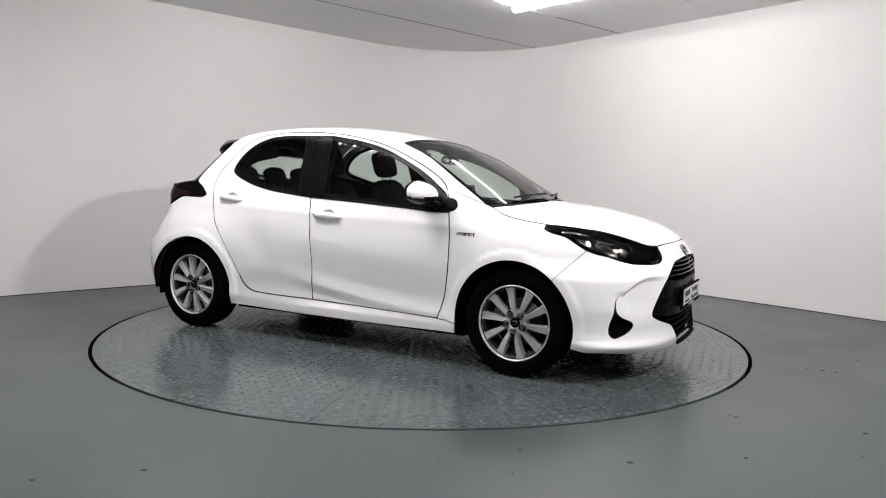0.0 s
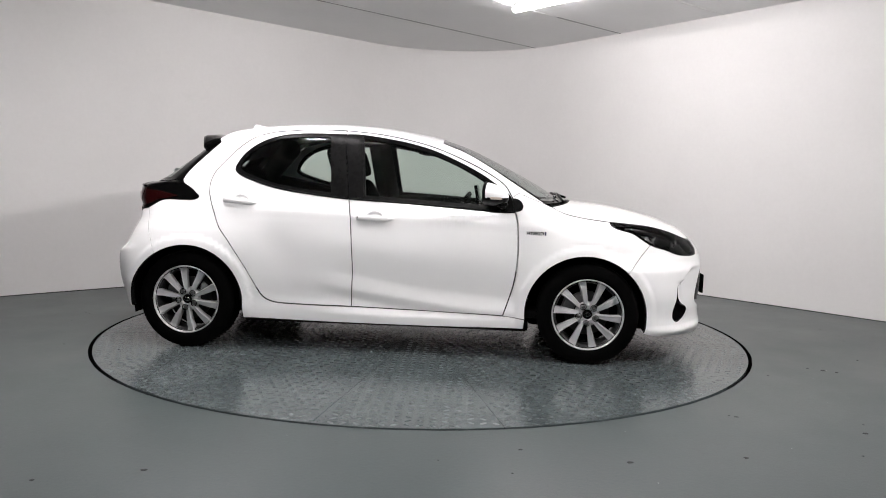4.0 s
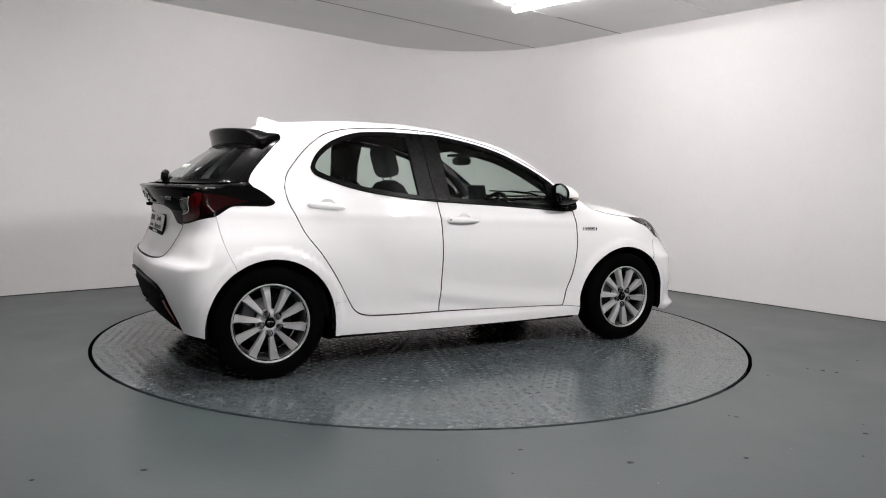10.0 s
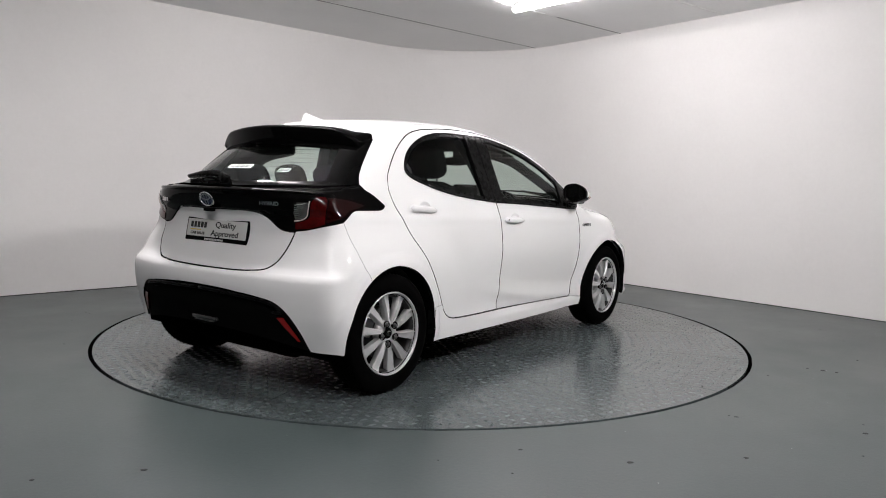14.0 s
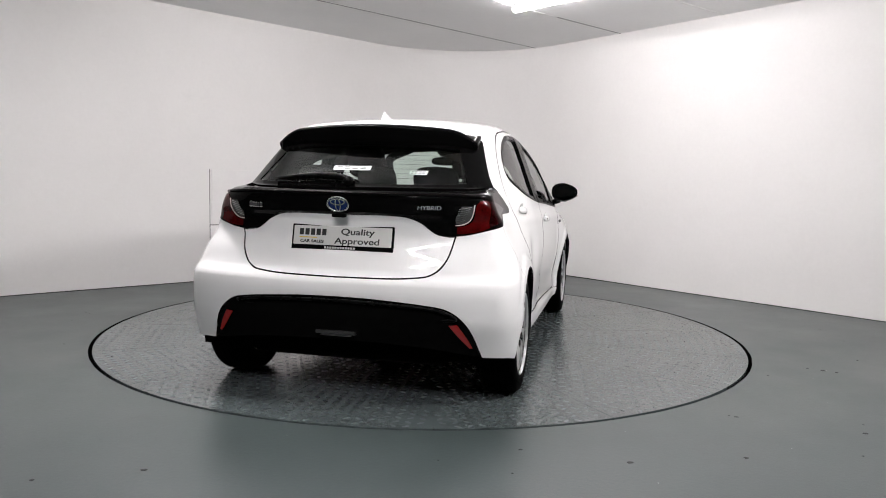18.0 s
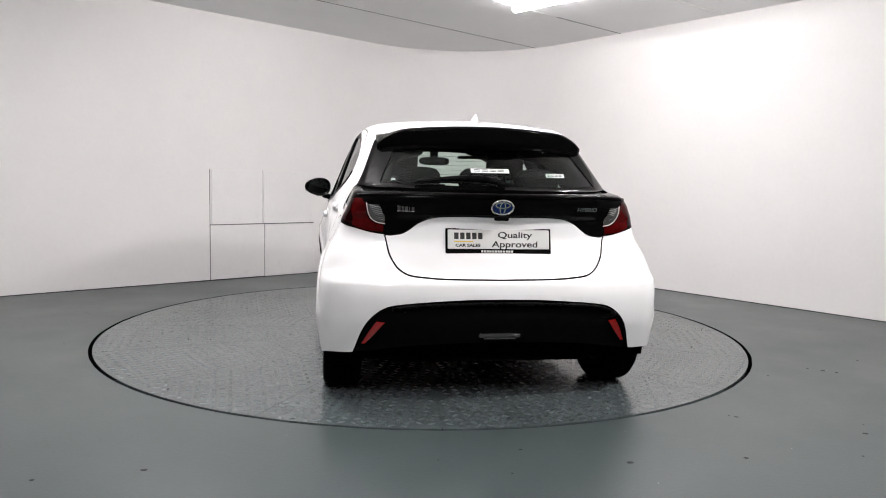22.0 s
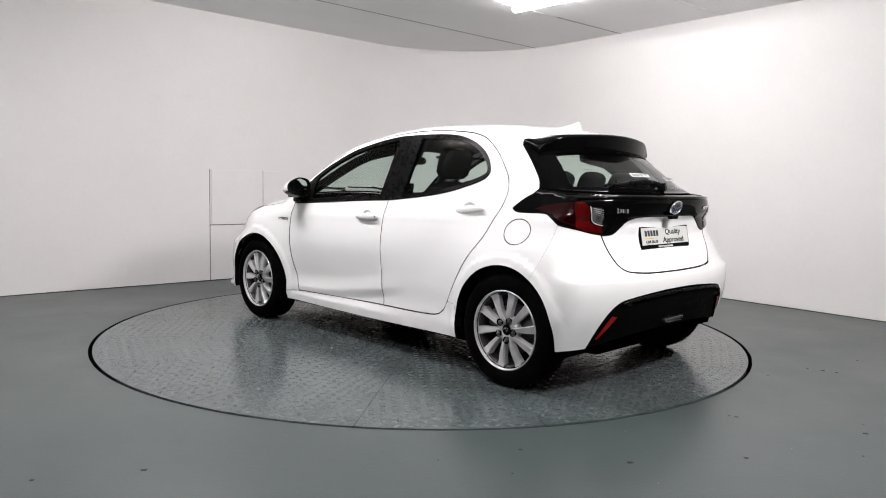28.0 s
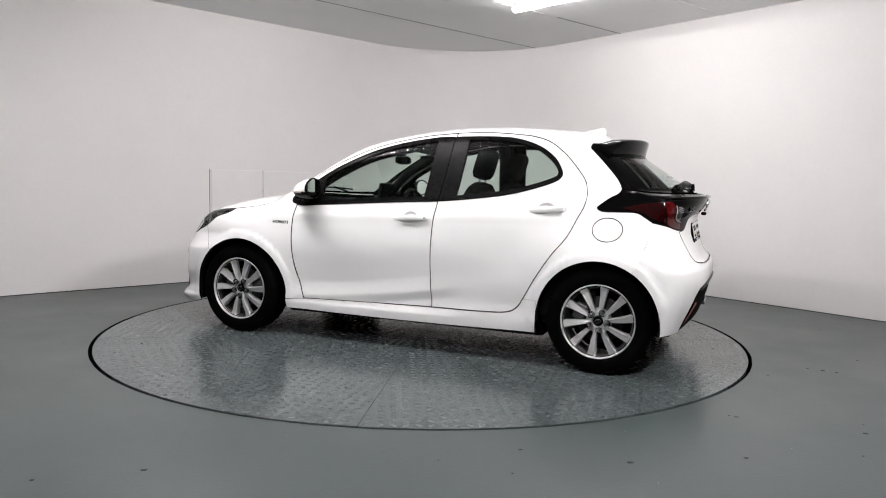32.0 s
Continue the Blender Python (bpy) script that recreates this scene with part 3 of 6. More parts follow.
def smooth(pts, gap=0.012):
    """A soft line through a few points, with samples gap apart."""
    p = [Vector((*q, 0)) if len(q) == 2 else Vector(q) for q in pts]
    if len(p) == 2:
        k = max(1, int((p[1] - p[0]).length / gap))
        out = [p[0].lerp(p[1], i / k) for i in range(k + 1)]
    else:
        q = [2 * p[0] - p[1]] + p + [2 * p[-1] - p[-2]]
        out = []
        for a, b, c, d in zip(q, q[1:], q[2:], q[3:]):
            t0 = 0.0
            t1 = t0 + max((b - a).length, 1e-6) ** 0.5
            t2 = t1 + max((c - b).length, 1e-6) ** 0.5
            t3 = t2 + max((d - c).length, 1e-6) ** 0.5
            k = max(2, int((c - b).length / gap))
            for i in range(k):
                t = t1 + (t2 - t1) * i / k
                a1 = a * ((t1 - t) / (t1 - t0)) + b * ((t - t0) / (t1 - t0))
                a2 = b * ((t2 - t) / (t2 - t1)) + c * ((t - t1) / (t2 - t1))
                a3 = c * ((t3 - t) / (t3 - t2)) + d * ((t - t2) / (t3 - t2))
                b1 = a1 * ((t2 - t) / (t2 - t0)) + a2 * ((t - t0) / (t2 - t0))
                b2 = a2 * ((t3 - t) / (t3 - t1)) + a3 * ((t - t1) / (t3 - t1))
                out.append(b1 * ((t2 - t) / (t2 - t1)) + b2 * ((t - t1) / (t2 - t1)))
        out.append(p[-1])
    return [tuple(v[:len(pts[0])]) for v in out]


def loop(*lines):
    """Joins soft lines end to end into one closed outline, with corners where they meet."""
    out = []
    for line in lines:
        for q in smooth(line):
            if not out or math.dist(out[-1], q) > 0.003:
                out.append(q)
    if math.dist(out[0], out[-1]) < 0.003:
        out.pop()
    return out


def ring_of(cx, cz, r, a0=0, a1=360, n=40):
    return [(cx + r * math.cos(math.radians(a0 + (a1 - a0) * i / n)), cz + r * math.sin(math.radians(a0 + (a1 - a0) * i / n))) for i in range(n + 1)]


def inset(outline, d):
    """Draws an outline in by d on all sides."""
    p = np.array(outline)
    area = np.sum(p[:, 0] * np.roll(p[:, 1], -1) - np.roll(p[:, 0], -1) * p[:, 1])
    if area < 0:
        p = p[::-1]
    t1, t2 = p - np.roll(p, 1, 0), np.roll(p, -1, 0) - p
    t1 /= np.linalg.norm(t1, axis=1)[:, None]
    t2 /= np.linalg.norm(t2, axis=1)[:, None]
    n1, n2 = np.stack([-t1[:, 1], t1[:, 0]], 1), np.stack([-t2[:, 1], t2[:, 0]], 1)
    n = n1 + n2
    n /= np.maximum(np.linalg.norm(n, axis=1), 0.2)[:, None]
    k = 1 / np.maximum(np.sum(n * n1, 1), 0.5)
    return [tuple(q) for q in p + n * d * k[:, None]]


def inside_of(poly, q):
    p = np.asarray(poly)
    x0, y0, x1, y1 = p[:, 0], p[:, 1], np.roll(p[:, 0], -1), np.roll(p[:, 1], -1)
    q = np.asarray(q)
    hit = np.zeros(len(q), bool)
    for a, b, c, d in zip(x0, y0, x1, y1):
        if b == d:
            continue
        cross = ((b > q[:, 1]) != (d > q[:, 1])) & (q[:, 0] < (c - a) * (q[:, 1] - b) / (d - b) + a)
        hit ^= cross
    return hit


def skin_panel(name, chart, outline, mats, parent, holes=(), gap=0.0022, lift=0.0, depth=0.016, grid=0.024, label="", hole_gap=None, mirrored=False):
    """A pressed panel: its outline filled with a fine net that lies on the skin, with edges turned inwards."""
    loops = [inset(outline, gap) if gap else list(outline)]
    for h in holes:
        g = gap if hole_gap is None else hole_gap
        loops.append(inset(h, -g) if g else list(h))
    pts, edges = [], []
    for lp in loops:
        base = len(pts)
        pts += lp
        edges += [(base + i, base + (i + 1) % len(lp)) for i in range(len(lp))]
    border = np.array(pts)
    lo, hi = border.min(0), border.max(0)
    gx, gy = np.meshgrid(np.arange(lo[0], hi[0], grid), np.arange(lo[1], hi[1], grid * 0.87))
    gx[1::2] += grid / 2
    cand = np.stack([gx.ravel(), gy.ravel()], 1)
    keep = inside_of(loops[0], cand)
    for h in loops[1:]:
        keep &= ~inside_of(h, cand)
    cand = cand[keep]
    if len(cand):
        far = np.ones(len(cand), bool)
        for k in range(0, len(border), 64):
            far &= (np.linalg.norm(cand[:, None] - border[None, k:k + 64], axis=2).min(1) > grid * 0.45)
        cand = cand[far]
    allp = [Vector(q) for q in pts] + [Vector(q) for q in cand]
    vs, _, fs, _, _, _ = delaunay_2d_cdt(allp, edges, [], 0, 1e-6)
    uv = np.array([(v.x, v.y) for v in vs])
    mids = np.array([uv[list(f)].mean(0) for f in fs])
    ok = inside_of(loops[0], mids)
    for h in loops[1:]:
        ok &= ~inside_of(h, mids)
    fs = [list(f) for f, k in zip(fs, ok) if k]
    p = on_skin(chart, uv, lift)
    nm = normals_at(p)
    # faces look outwards
    flip = 0
    for f in fs[:40]:
        a, b, c = p[f[0]], p[f[1]], p[f[2]]
        flip += np.sign(np.dot(np.cross(b - a, c - a), nm[f[0]]))
    if flip < 0:
        fs = [f[::-1] for f in fs]
    count = {}
    for f in fs:
        for a, b in zip(f, f[1:] + f[:1]):
            count[(a, b)] = 1
    rim = [e for e in count if (e[1], e[0]) not in count]
    verts, norms = [tuple(q) for q in p], [tuple(q) for q in nm]
    mat_ids = [0] * len(fs)
    if depth:
        mate = {}
        for a, b in rim:
            t = p[b] - p[a]
            n = np.cross(t, nm[a])
            n /= max(np.linalg.norm(n), 1e-9)
            for v in (a, b):
                mate.setdefault(v, np.zeros(3))
                mate[v] = mate[v] + n
        top, low = {}, {}
        for v, n in mate.items():
            n = n / max(np.linalg.norm(n), 1e-9)
            top[v] = len(verts)
            verts.append(tuple(p[v]))
            norms.append(tuple(n))
            low[v] = len(verts)
            verts.append(tuple(p[v] - nm[v] * depth))
            norms.append(tuple(n))
        # On white panels these edges are black, painting the shade of the shut lines.
        for a, b in rim:
            fs.append([top[b], top[a], low[a], low[b]])
            mat_ids.append(1)
    if mirrored:
        verts = [(x, -y, z) for x, y, z in verts]
        norms = [(x, -y, z) for x, y, z in norms]
        fs = [f[::-1] for f in fs]
    me = bpy.data.meshes.new(name)
    me.from_pydata(verts, [], fs)
    for m in mats if isinstance(mats, (list, tuple)) else (mats, SATIN_BLACK):
        me.materials.append(m)
    me.polygons.foreach_set("material_index", mat_ids)
    me.polygons.foreach_set("use_smooth", [True] * len(fs))
    me.normals_split_custom_set_from_vertices(norms)
    ob = new(name, me)
    ob.parent = parent
    return tagged(ob, label)


# ---- the car: outlines, in the side view (x, z) ----
SEAM_B = [(-0.287, 1.424), (-0.262, 1.21), (-0.23, 0.991), (-0.211, 0.859), (-0.202, 0.719), (-0.196, 0.542), (-0.201, 0.4), (-0.205, 0.297)]
DOOR_TOP_R = [(-0.287, 1.424), (-0.43, 1.427), (-0.573, 1.424), (-0.70, 1.414), (-0.793, 1.403), (-0.901, 1.370), (-1.004, 1.297), (-1.101, 1.195), (-1.149, 1.130), (-1.170, 1.053), (-1.158, 0.979), (-1.122, 0.894), (-1.073, 0.79), (-0.994, 0.687), (-0.892, 0.531), (-0.823, 0.409), (-0.788, 0.356), (-0.753, 0.328), (-0.701, 0.311), (-0.614, 0.304), (-0.205, 0.297)]
DOOR_FRONT = [(0.761, 0.277), (0.788, 0.357), (0.82, 0.466), (0.841, 0.593), (0.847, 0.736), (0.84, 0.843), (0.822, 0.928), (0.812, 0.97), (0.80, 1.02)]
DOOR_TOP_F = [(0.80, 1.02), (0.757, 1.088), (0.651, 1.164), (0.471, 1.254), (0.291, 1.325), (0.11, 1.372), (-0.071, 1.404), (-0.287, 1.424)]
DARK_R = loop([(-0.282, 1.397), (-0.369, 1.399), (-0.572, 1.398), (-0.714, 1.383), (-0.852, 1.336), (-0.953, 1.262), (-1.0, 1.19), (-1.006, 1.162), (-0.98, 1.137), (-0.836, 1.082), (-0.695, 1.046), (-0.52, 1.019), (-0.327, 0.998), (-0.231, 0.989)], [(-0.231, 0.989), (-0.262, 1.21), (-0.282, 1.397)])
PANE_R = loop([(-0.385, 1.375), (-0.572, 1.374), (-0.705, 1.36), (-0.835, 1.317), (-0.925, 1.252), (-0.972, 1.19), (-0.974, 1.166), (-0.955, 1.15), (-0.826, 1.102), (-0.69, 1.067), (-0.52, 1.04), (-0.345, 1.02)], [(-0.345, 1.02), (-0.385, 1.375)])
DARK_F = loop([(-0.276, 1.397), (-0.197, 1.397), (-0.071, 1.382), (0.11, 1.351), (0.291, 1.302), (0.471, 1.226), (0.614, 1.152), (0.703, 1.092), (0.775, 1.04), (0.806, 0.994)], [(0.806, 0.994), (0.818, 0.932)], [(0.818, 0.932), (0.753, 0.931), (0.468, 0.950), (0.113, 0.972), (-0.226, 0.989)], [(-0.226, 0.989), (-0.257, 1.21), (-0.276, 1.397)])
PANE_F = loop([(-0.165, 1.372), (-0.071, 1.358), (0.10, 1.328), (0.28, 1.28), (0.46, 1.205), (0.585, 1.138), (0.625, 1.112)], [(0.625, 1.112), (0.632, 0.966)], [(0.632, 0.966), (0.468, 0.974), (0.113, 0.996), (-0.125, 1.008)], [(-0.125, 1.008), (-0.165, 1.372)])
SAIL = loop([(0.809, 0.994), (0.83, 1.008), (0.855, 0.994), (0.870, 0.966), (0.862, 0.942), (0.84, 0.933), (0.822, 0.932)], [(0.822, 0.932), (0.809, 0.994)])
SAIL_TRIM = loop([(0.800, 1.012), (0.822, 1.012), (0.853, 0.997), (0.870, 0.966), (0.862, 0.942), (0.84, 0.931), (0.812, 0.9305)], [(0.812, 0.9305), (0.806, 0.97), (0.800, 1.012)])
ARCH_R, ARCH_F = (-1.271, 0.303, 0.366), (1.264, 0.303, 0.369)


def front_edge_of_roof(y):
    return 0.315 + 0.10 * abs(y) ** 2.2


def screen_base(y):
    return 1.155 - 0.42 * abs(y) ** 2.6


ROOF_EDGE = 0.545


def build_car():
    car = new("car")
    tagged(car, "white five-door hatchback with silver alloy wheels, parked on the turntable", "car")
    # White skin; black turned edges put shade into the panel gaps.
    pan = (PAINT, SATIN_BLACK)

    def screen_side(x):
        return 0.545 + 0.19 * (x - 0.35)

    # -- roof, windscreen, bonnet: seen from above
    rear_x = -1.285
    roof = loop([(rear_x + 0.10, -0.47), (rear_x, -0.25), (rear_x - 0.015, 0), (rear_x, 0.25), (rear_x + 0.10, 0.47)], [(rear_x + 0.10, 0.47), (-0.9, 0.535), (-0.4, ROOF_EDGE), (0.0, ROOF_EDGE), (front_edge_of_roof(0.545), 0.545)], [(front_edge_of_roof(y), y) for y in (0.545, 0.4, 0.2, 0, -0.2, -0.4, -0.545)], [(front_edge_of_roof(0.545), -0.545), (0.0, -ROOF_EDGE), (-0.4, -ROOF_EDGE), (-0.9, -0.535), (rear_x + 0.10, -0.47)])
    skin_panel("roof", "top", roof, pan, car, gap=0.0, label="glossy white roof")
    base_y = 0.675
    xb = screen_base(base_y)
    ys = [base_y * k / 4 for k in range(-4, 5)]
    shield = loop([(front_edge_of_roof(y), y) for y in (-0.545, -0.4, -0.2, 0, 0.2, 0.4, 0.545)], [(front_edge_of_roof(0.545), 0.545), (0.65, 0.60), (xb, base_y)], [(screen_base(y), y) for y in ys[::-1]], [(xb, -base_y), (0.65, -0.60), (front_edge_of_roof(0.545), -0.545)])
    pane = inset(shield, 0.03)
    scr = skin_panel("windscreen", "top", pane, (WINDOW, WINDOW), car, gap=0.0, depth=0, lift=-0.003, label="clear windscreen with a faint green tint")
    skin_panel("screen_band", "top", shield, (GLOSS_BLACK, GLOSS_BLACK), scr, holes=[pane], gap=0.001, hole_gap=-0.001, lift=-0.002, depth=0.004, label="black printed border of the windscreen")
    bonnet = loop([(screen_base(y) + 0.035, y) for y in [0.66 * k / 4 for k in range(-4, 5)]], [(screen_base(0.66) + 0.035, 0.66), (1.13, 0.685), (1.25, 0.70), (1.405, 0.703)], [(1.405, 0.703), (1.51, 0.672), (1.654, 0.610), (1.802, 0.534), (1.916, 0.448), (1.960, 0.367)], [(1.960, 0.367), (1.982, 0.25), (1.995, 0.09), (1.996, 0), (1.995, -0.09), (1.982, -0.25), (1.960, -0.367)], [(1.960, -0.367), (1.916, -0.448), (1.802, -0.534), (1.654, -0.610), (1.51, -0.672), (1.405, -0.703)], [(1.405, -0.703), (1.25, -0.70), (1.13, -0.685), (screen_base(0.66) + 0.035, -0.66)])
    skin_panel("bonnet", "top", bonnet, pan, car, gap=0.003, label="glossy white bonnet")
    cowl = loop([(screen_base(y), y) for y in ys], [(xb, base_y), (xb + 0.04, base_y)], [(screen_base(y) + 0.034, y) for y in ys[::-1]], [(xb + 0.04, -base_y), (xb, -base_y)])
    skin_panel("cowl", "top", cowl, (GRAIN_BLACK, GRAIN_BLACK), car, gap=0.001, lift=-0.012, label="black plastic cowl under the windscreen")

    # -- the sides
    roof_line_pts = on_skin("top", [(x, 0.0 + ROOF_EDGE if x > -0.4 else (0.535 + (ROOF_EDGE - 0.535) * (x + 0.9) / 0.5 if x > -0.9 else 0.47 + 0.065 * (x - rear_x - 0.10) / (-0.9 - rear_x - 0.10))) for x in np.linspace(rear_x + 0.10, 0.30, 22)])
    edge_top = [(float(q[0]), float(q[2])) for q in roof_line_pts]
    scr_pts = on_skin("top", [(front_edge_of_roof(0.545), 0.545), (0.5, 0.573), (0.65, 0.60), (0.80, 0.637), (xb, base_y)])
    edge_scr = [(float(q[0]), float(q[2])) for q in scr_pts]
    hood_pts = on_skin("top", [(screen_base(0.66) + 0.035, 0.66), (1.13, 0.685), (1.25, 0.70), (1.405, 0.703)])
    edge_hood = [(float(q[0]), float(q[2])) for q in hood_pts]
    for chart, tag in (("side_l", 1), ("side_r", -1)):
        # doors
        d = loop([(x + 0.0024, z) for x, z in SEAM_B[::-1]], [(-0.2846, 1.424)] + DOOR_TOP_R[1:-1] + [(-0.2026, 0.297)])
        rear = skin_panel("rear_door", chart, d, pan, car, holes=[DARK_R], gap=0.0056, hole_gap=0.0005, grid=0.015, label="white rear door, closed")
        d = loop([(-0.2072, 0.297), (0.761, 0.277)], DOOR_FRONT, DOOR_TOP_F[:-1] + [(-0.2892, 1.424)], [(x - 0.0022, z) for x, z in SEAM_B])
        front = skin_panel("front_door", chart, d, pan, car, holes=[DARK_F], gap=0.0054, hole_gap=0.0005, grid=0.015, label="white front door, closed")
        for door, dark, pane_, nm in ((rear, DARK_R, PANE_R, "rear"), (front, DARK_F, PANE_F, "front")):
            skin_panel("window_frame", chart, dark, (SATIN_BLACK, SATIN_BLACK), door, holes=[pane_], hole_gap=0.0, gap=0.0005, lift=-0.004, depth=0.02, label="black window frame")
            skin_panel("window_pane", chart, pane_, (WINDOW, WINDOW), door, gap=-0.002, lift=-0.012, depth=0, label="tinted side window, shut")
            bead = [p_ for p_ in smooth(([(-1.0, 1.156), (-0.98, 1.133), (-0.836, 1.078), (-0.695, 1.042), (-0.52, 1.015), (-0.327, 0.994), (-0.232, 0.985)] if nm == "rear" else [(0.818, 0.928), (0.753, 0.927), (0.468, 0.946), (0.113, 0.968), (-0.226, 0.985)]), 0.03)]
            q = on_skin(chart, bead, 0.002)
            bm = bmesh.new()
            add_tube(bm, [tuple(v) for v in q], 0.006, 8)
            part("weather_strip", bm, SATIN_BLACK, door, "", True)
        # pillar trims
        trim_r = loop([(-0.385, 1.39), (-0.286, 1.392)], [(-0.286, 1.392), (-0.2645, 1.21), (-0.2335, 0.995)], [(-0.2335, 0.995), (-0.345, 1.008)], [(-0.345, 1.008), (-0.385, 1.39)])
        skin_panel("pillar_trim", chart, trim_r, (SATIN_BLACK, SATIN_BLACK), rear, gap=0.0004, lift=0.0012, depth=0.010)
        trim_f = loop([(-0.281, 1.392), (-0.175, 1.386)], [(-0.175, 1.386), (-0.135, 0.996)], [(-0.135, 0.996), (-0.228, 0.995)], [(-0.228, 0.995), (-0.2595, 1.21), (-0.281, 1.392)])
        skin_panel("pillar_trim", chart, trim_f, (SATIN_BLACK, SATIN_BLACK), front, gap=0.0004, lift=0.0012, depth=0.010)
        # handles
        for door, hx, hz, tilt in ((front, -0.055, 0.868, -2.5), (rear, -0.935, 0.952, -5)):
            c = on_skin(chart, [(hx, hz)])[0]
            y = c[1] * tag
            base = Matrix.Translation((hx, tag * y, hz)) @ pose(0, 0, 0, 0, -tilt, 0)
            bm = bmesh.new()
            # cup behind the grip, sunk into the door
            rings = []
            for k in range(5):
                r_, dep = (0.052, 0.040, 0.026, 0.012, 0.0)[k], (0.0015, -0.004, -0.010, -0.013, -0.014)[k]
                if r_ == 0:
                    break
                rings.append([bm.verts.new((r_ * math.cos(a * math.pi / 12) , tag * (dep + 0.002), 0.006 + r_ * 0.72 * math.sin(a * math.pi / 12))) for a in range(24)])
            for a_, b_ in zip(rings, rings[1:]):
                for i in range(24):
                    bm.faces.new((a_[i], a_[(i + 1) % 24], b_[(i + 1) % 24], b_[i]))
            bm.faces.new(rings[-1])
            bmesh.ops.recalc_face_normals(bm, faces=bm.faces)
            bmesh.ops.transform(bm, matrix=base @ pose(0, 0, 0), verts=bm.verts)
            part("handle_cup", bm, PAINT, door, "shallow white cup", True)
            bm = bmesh.new()
            ns, nr = 22, 12
            prev = None
            for i in range(ns + 1):
                s = i / ns
                x = -0.125 + 0.245 * s
                w = 0.0185 * (min(1, (s / 0.06)) ** 0.5 if s < 0.06 else 1) * (max(0.02, 1 - max(0, s - 0.72) / 0.28) ** 0.62)
                lift = 0.005 + 0.019 * math.sin(math.pi * min(1, s * 1.04)) ** 0.6 * (1 - 0.25 * s)
                cur = [bm.verts.new((x, tag * (lift + w * 0.55 * math.cos(2 * math.pi * k / nr)), w * math.sin(2 * math.pi * k / nr) - 0.0)) for k in range(nr)]
                if prev:
                    for k in range(nr):
                        bm.faces.new((prev[k], prev[(k + 1) % nr], cur[(k + 1) % nr], cur[k]))
                else:
                    bm.faces.new(cur)
                prev = cur
            bm.faces.new(prev)
            bmesh.ops.recalc_face_normals(bm, faces=bm.faces)
            bmesh.ops.transform(bm, matrix=base, verts=bm.verts)
            part("handle", bm, PAINT, door, "white pull handle", True)
            if door is front:
                bm = bmesh.new()
                bmesh.ops.create_cone(bm, cap_ends=True, segments=14, radius1=0.0055, radius2=0.0055, depth=0.004, matrix=base @ Matrix.Translation((-0.105, tag * 0.027, 0)) @ pose(0, 0, 0, 90, 0, 0))
                part("handle_button", bm, NUT_DARK, door, "small dark handle button")
        # sail of the mirror on the wing side of the seam
        skin_panel("mirror_sail", chart, SAIL_TRIM, (SATIN_BLACK, SATIN_BLACK), car, gap=0.0005, lift=0.0025, depth=0.012, label="black mirror base trim")
        # frame of the cabin: over the doors from screen base to tail
        fender = loop([edge_scr[-1], (edge_hood[0][0], edge_hood[0][1])], edge_hood, [edge_hood[-1], (1.412, 0.856)],
                      [(1.412, 0.856), (1.45, 0.838), (1.541, 0.813), (1.60, 0.777), (1.655, 0.742)], [(1.655, 0.742), (1.58, 0.66), (ARCH_F[0] + ARCH_F[2] * math.cos(math.radians(48)), ARCH_F[1] + ARCH_F[2] * math.sin(math.radians(48)))],
                      ring_of(*ARCH_F, 48, 186, 40), [(ARCH_F[0] - 0.367, 0.265), (0.761, 0.277)], DOOR_FRONT, [(0.80, 1.02), (0.84, 1.045)], [(0.84, 1.045), edge_scr[-1]])
        skin_panel("front_wing", chart, fender, pan, car, holes=[SAIL], hole_gap=0.0, label="white front wing")
        rail = loop(edge_top, edge_scr, [edge_scr[-1], (0.84, 1.045)], [(0.84, 1.045), (0.80, 1.02)], DOOR_TOP_F, DOOR_TOP_R[:10], [DOOR_TOP_R[9], (-1.30, 1.062), (-1.361, 1.084)],
                    [(-1.361, 1.084), (-1.345, 1.12), (-1.31, 1.165), (-1.231, 1.248), (-1.148, 1.329)], [(-1.148, 1.329), (-1.18, 1.36), edge_top[0]])
        skin_panel("roof_rail", chart, rail, pan, car, gap=0.0, label="white roof rail and rear pillar")
        quarter = loop([DOOR_TOP_R[9], (-1.30, 1.062), (-1.361, 1.084)], [(-1.361, 1.084), (-1.345, 1.06), (-1.30, 1.035), (-1.255, 1.0), (-1.228, 0.972), (-1.258, 0.953), (-1.35, 0.95), (-1.465, 0.948), (-1.51, 0.925), (-1.556, 0.896)],
                       [(-1.556, 0.896), (-1.531, 0.763), (ARCH_R[0] + ARCH_R[2] * math.cos(math.radians(123)), ARCH_R[1] + ARCH_R[2] * math.sin(math.radians(123)))],
                       ring_of(*ARCH_R, 123, 7, 40), [(ARCH_R[0] + ARCH_R[2] * math.cos(math.radians(7)), ARCH_R[1] + ARCH_R[2] * math.sin(math.radians(7))), (-0.826, 0.408)], [(-0.823, 0.409)] + DOOR_TOP_R[9:15][::-1])
        q_holes = []
        cap = [(-1.306 + 0.090 * math.cos(a * math.pi / 20), 0.848 + 0.071 * math.sin(a * math.pi / 20)) for a in range(40)]
        if tag == 1:
            q_holes = [cap]
        skin_panel("rear_quarter", chart, quarter, pan, car, gap=0.0, holes=q_holes, hole_gap=0.0, label="white rear quarter panel with a swollen haunch")
        if tag == 1:
            skin_panel("fuel_flap", chart, cap, pan, car, gap=0.0052, label="round white fuel flap, closed")
        # sill
        ax = ARCH_R[0] + ARCH_R[2] * math.cos(math.radians(7))
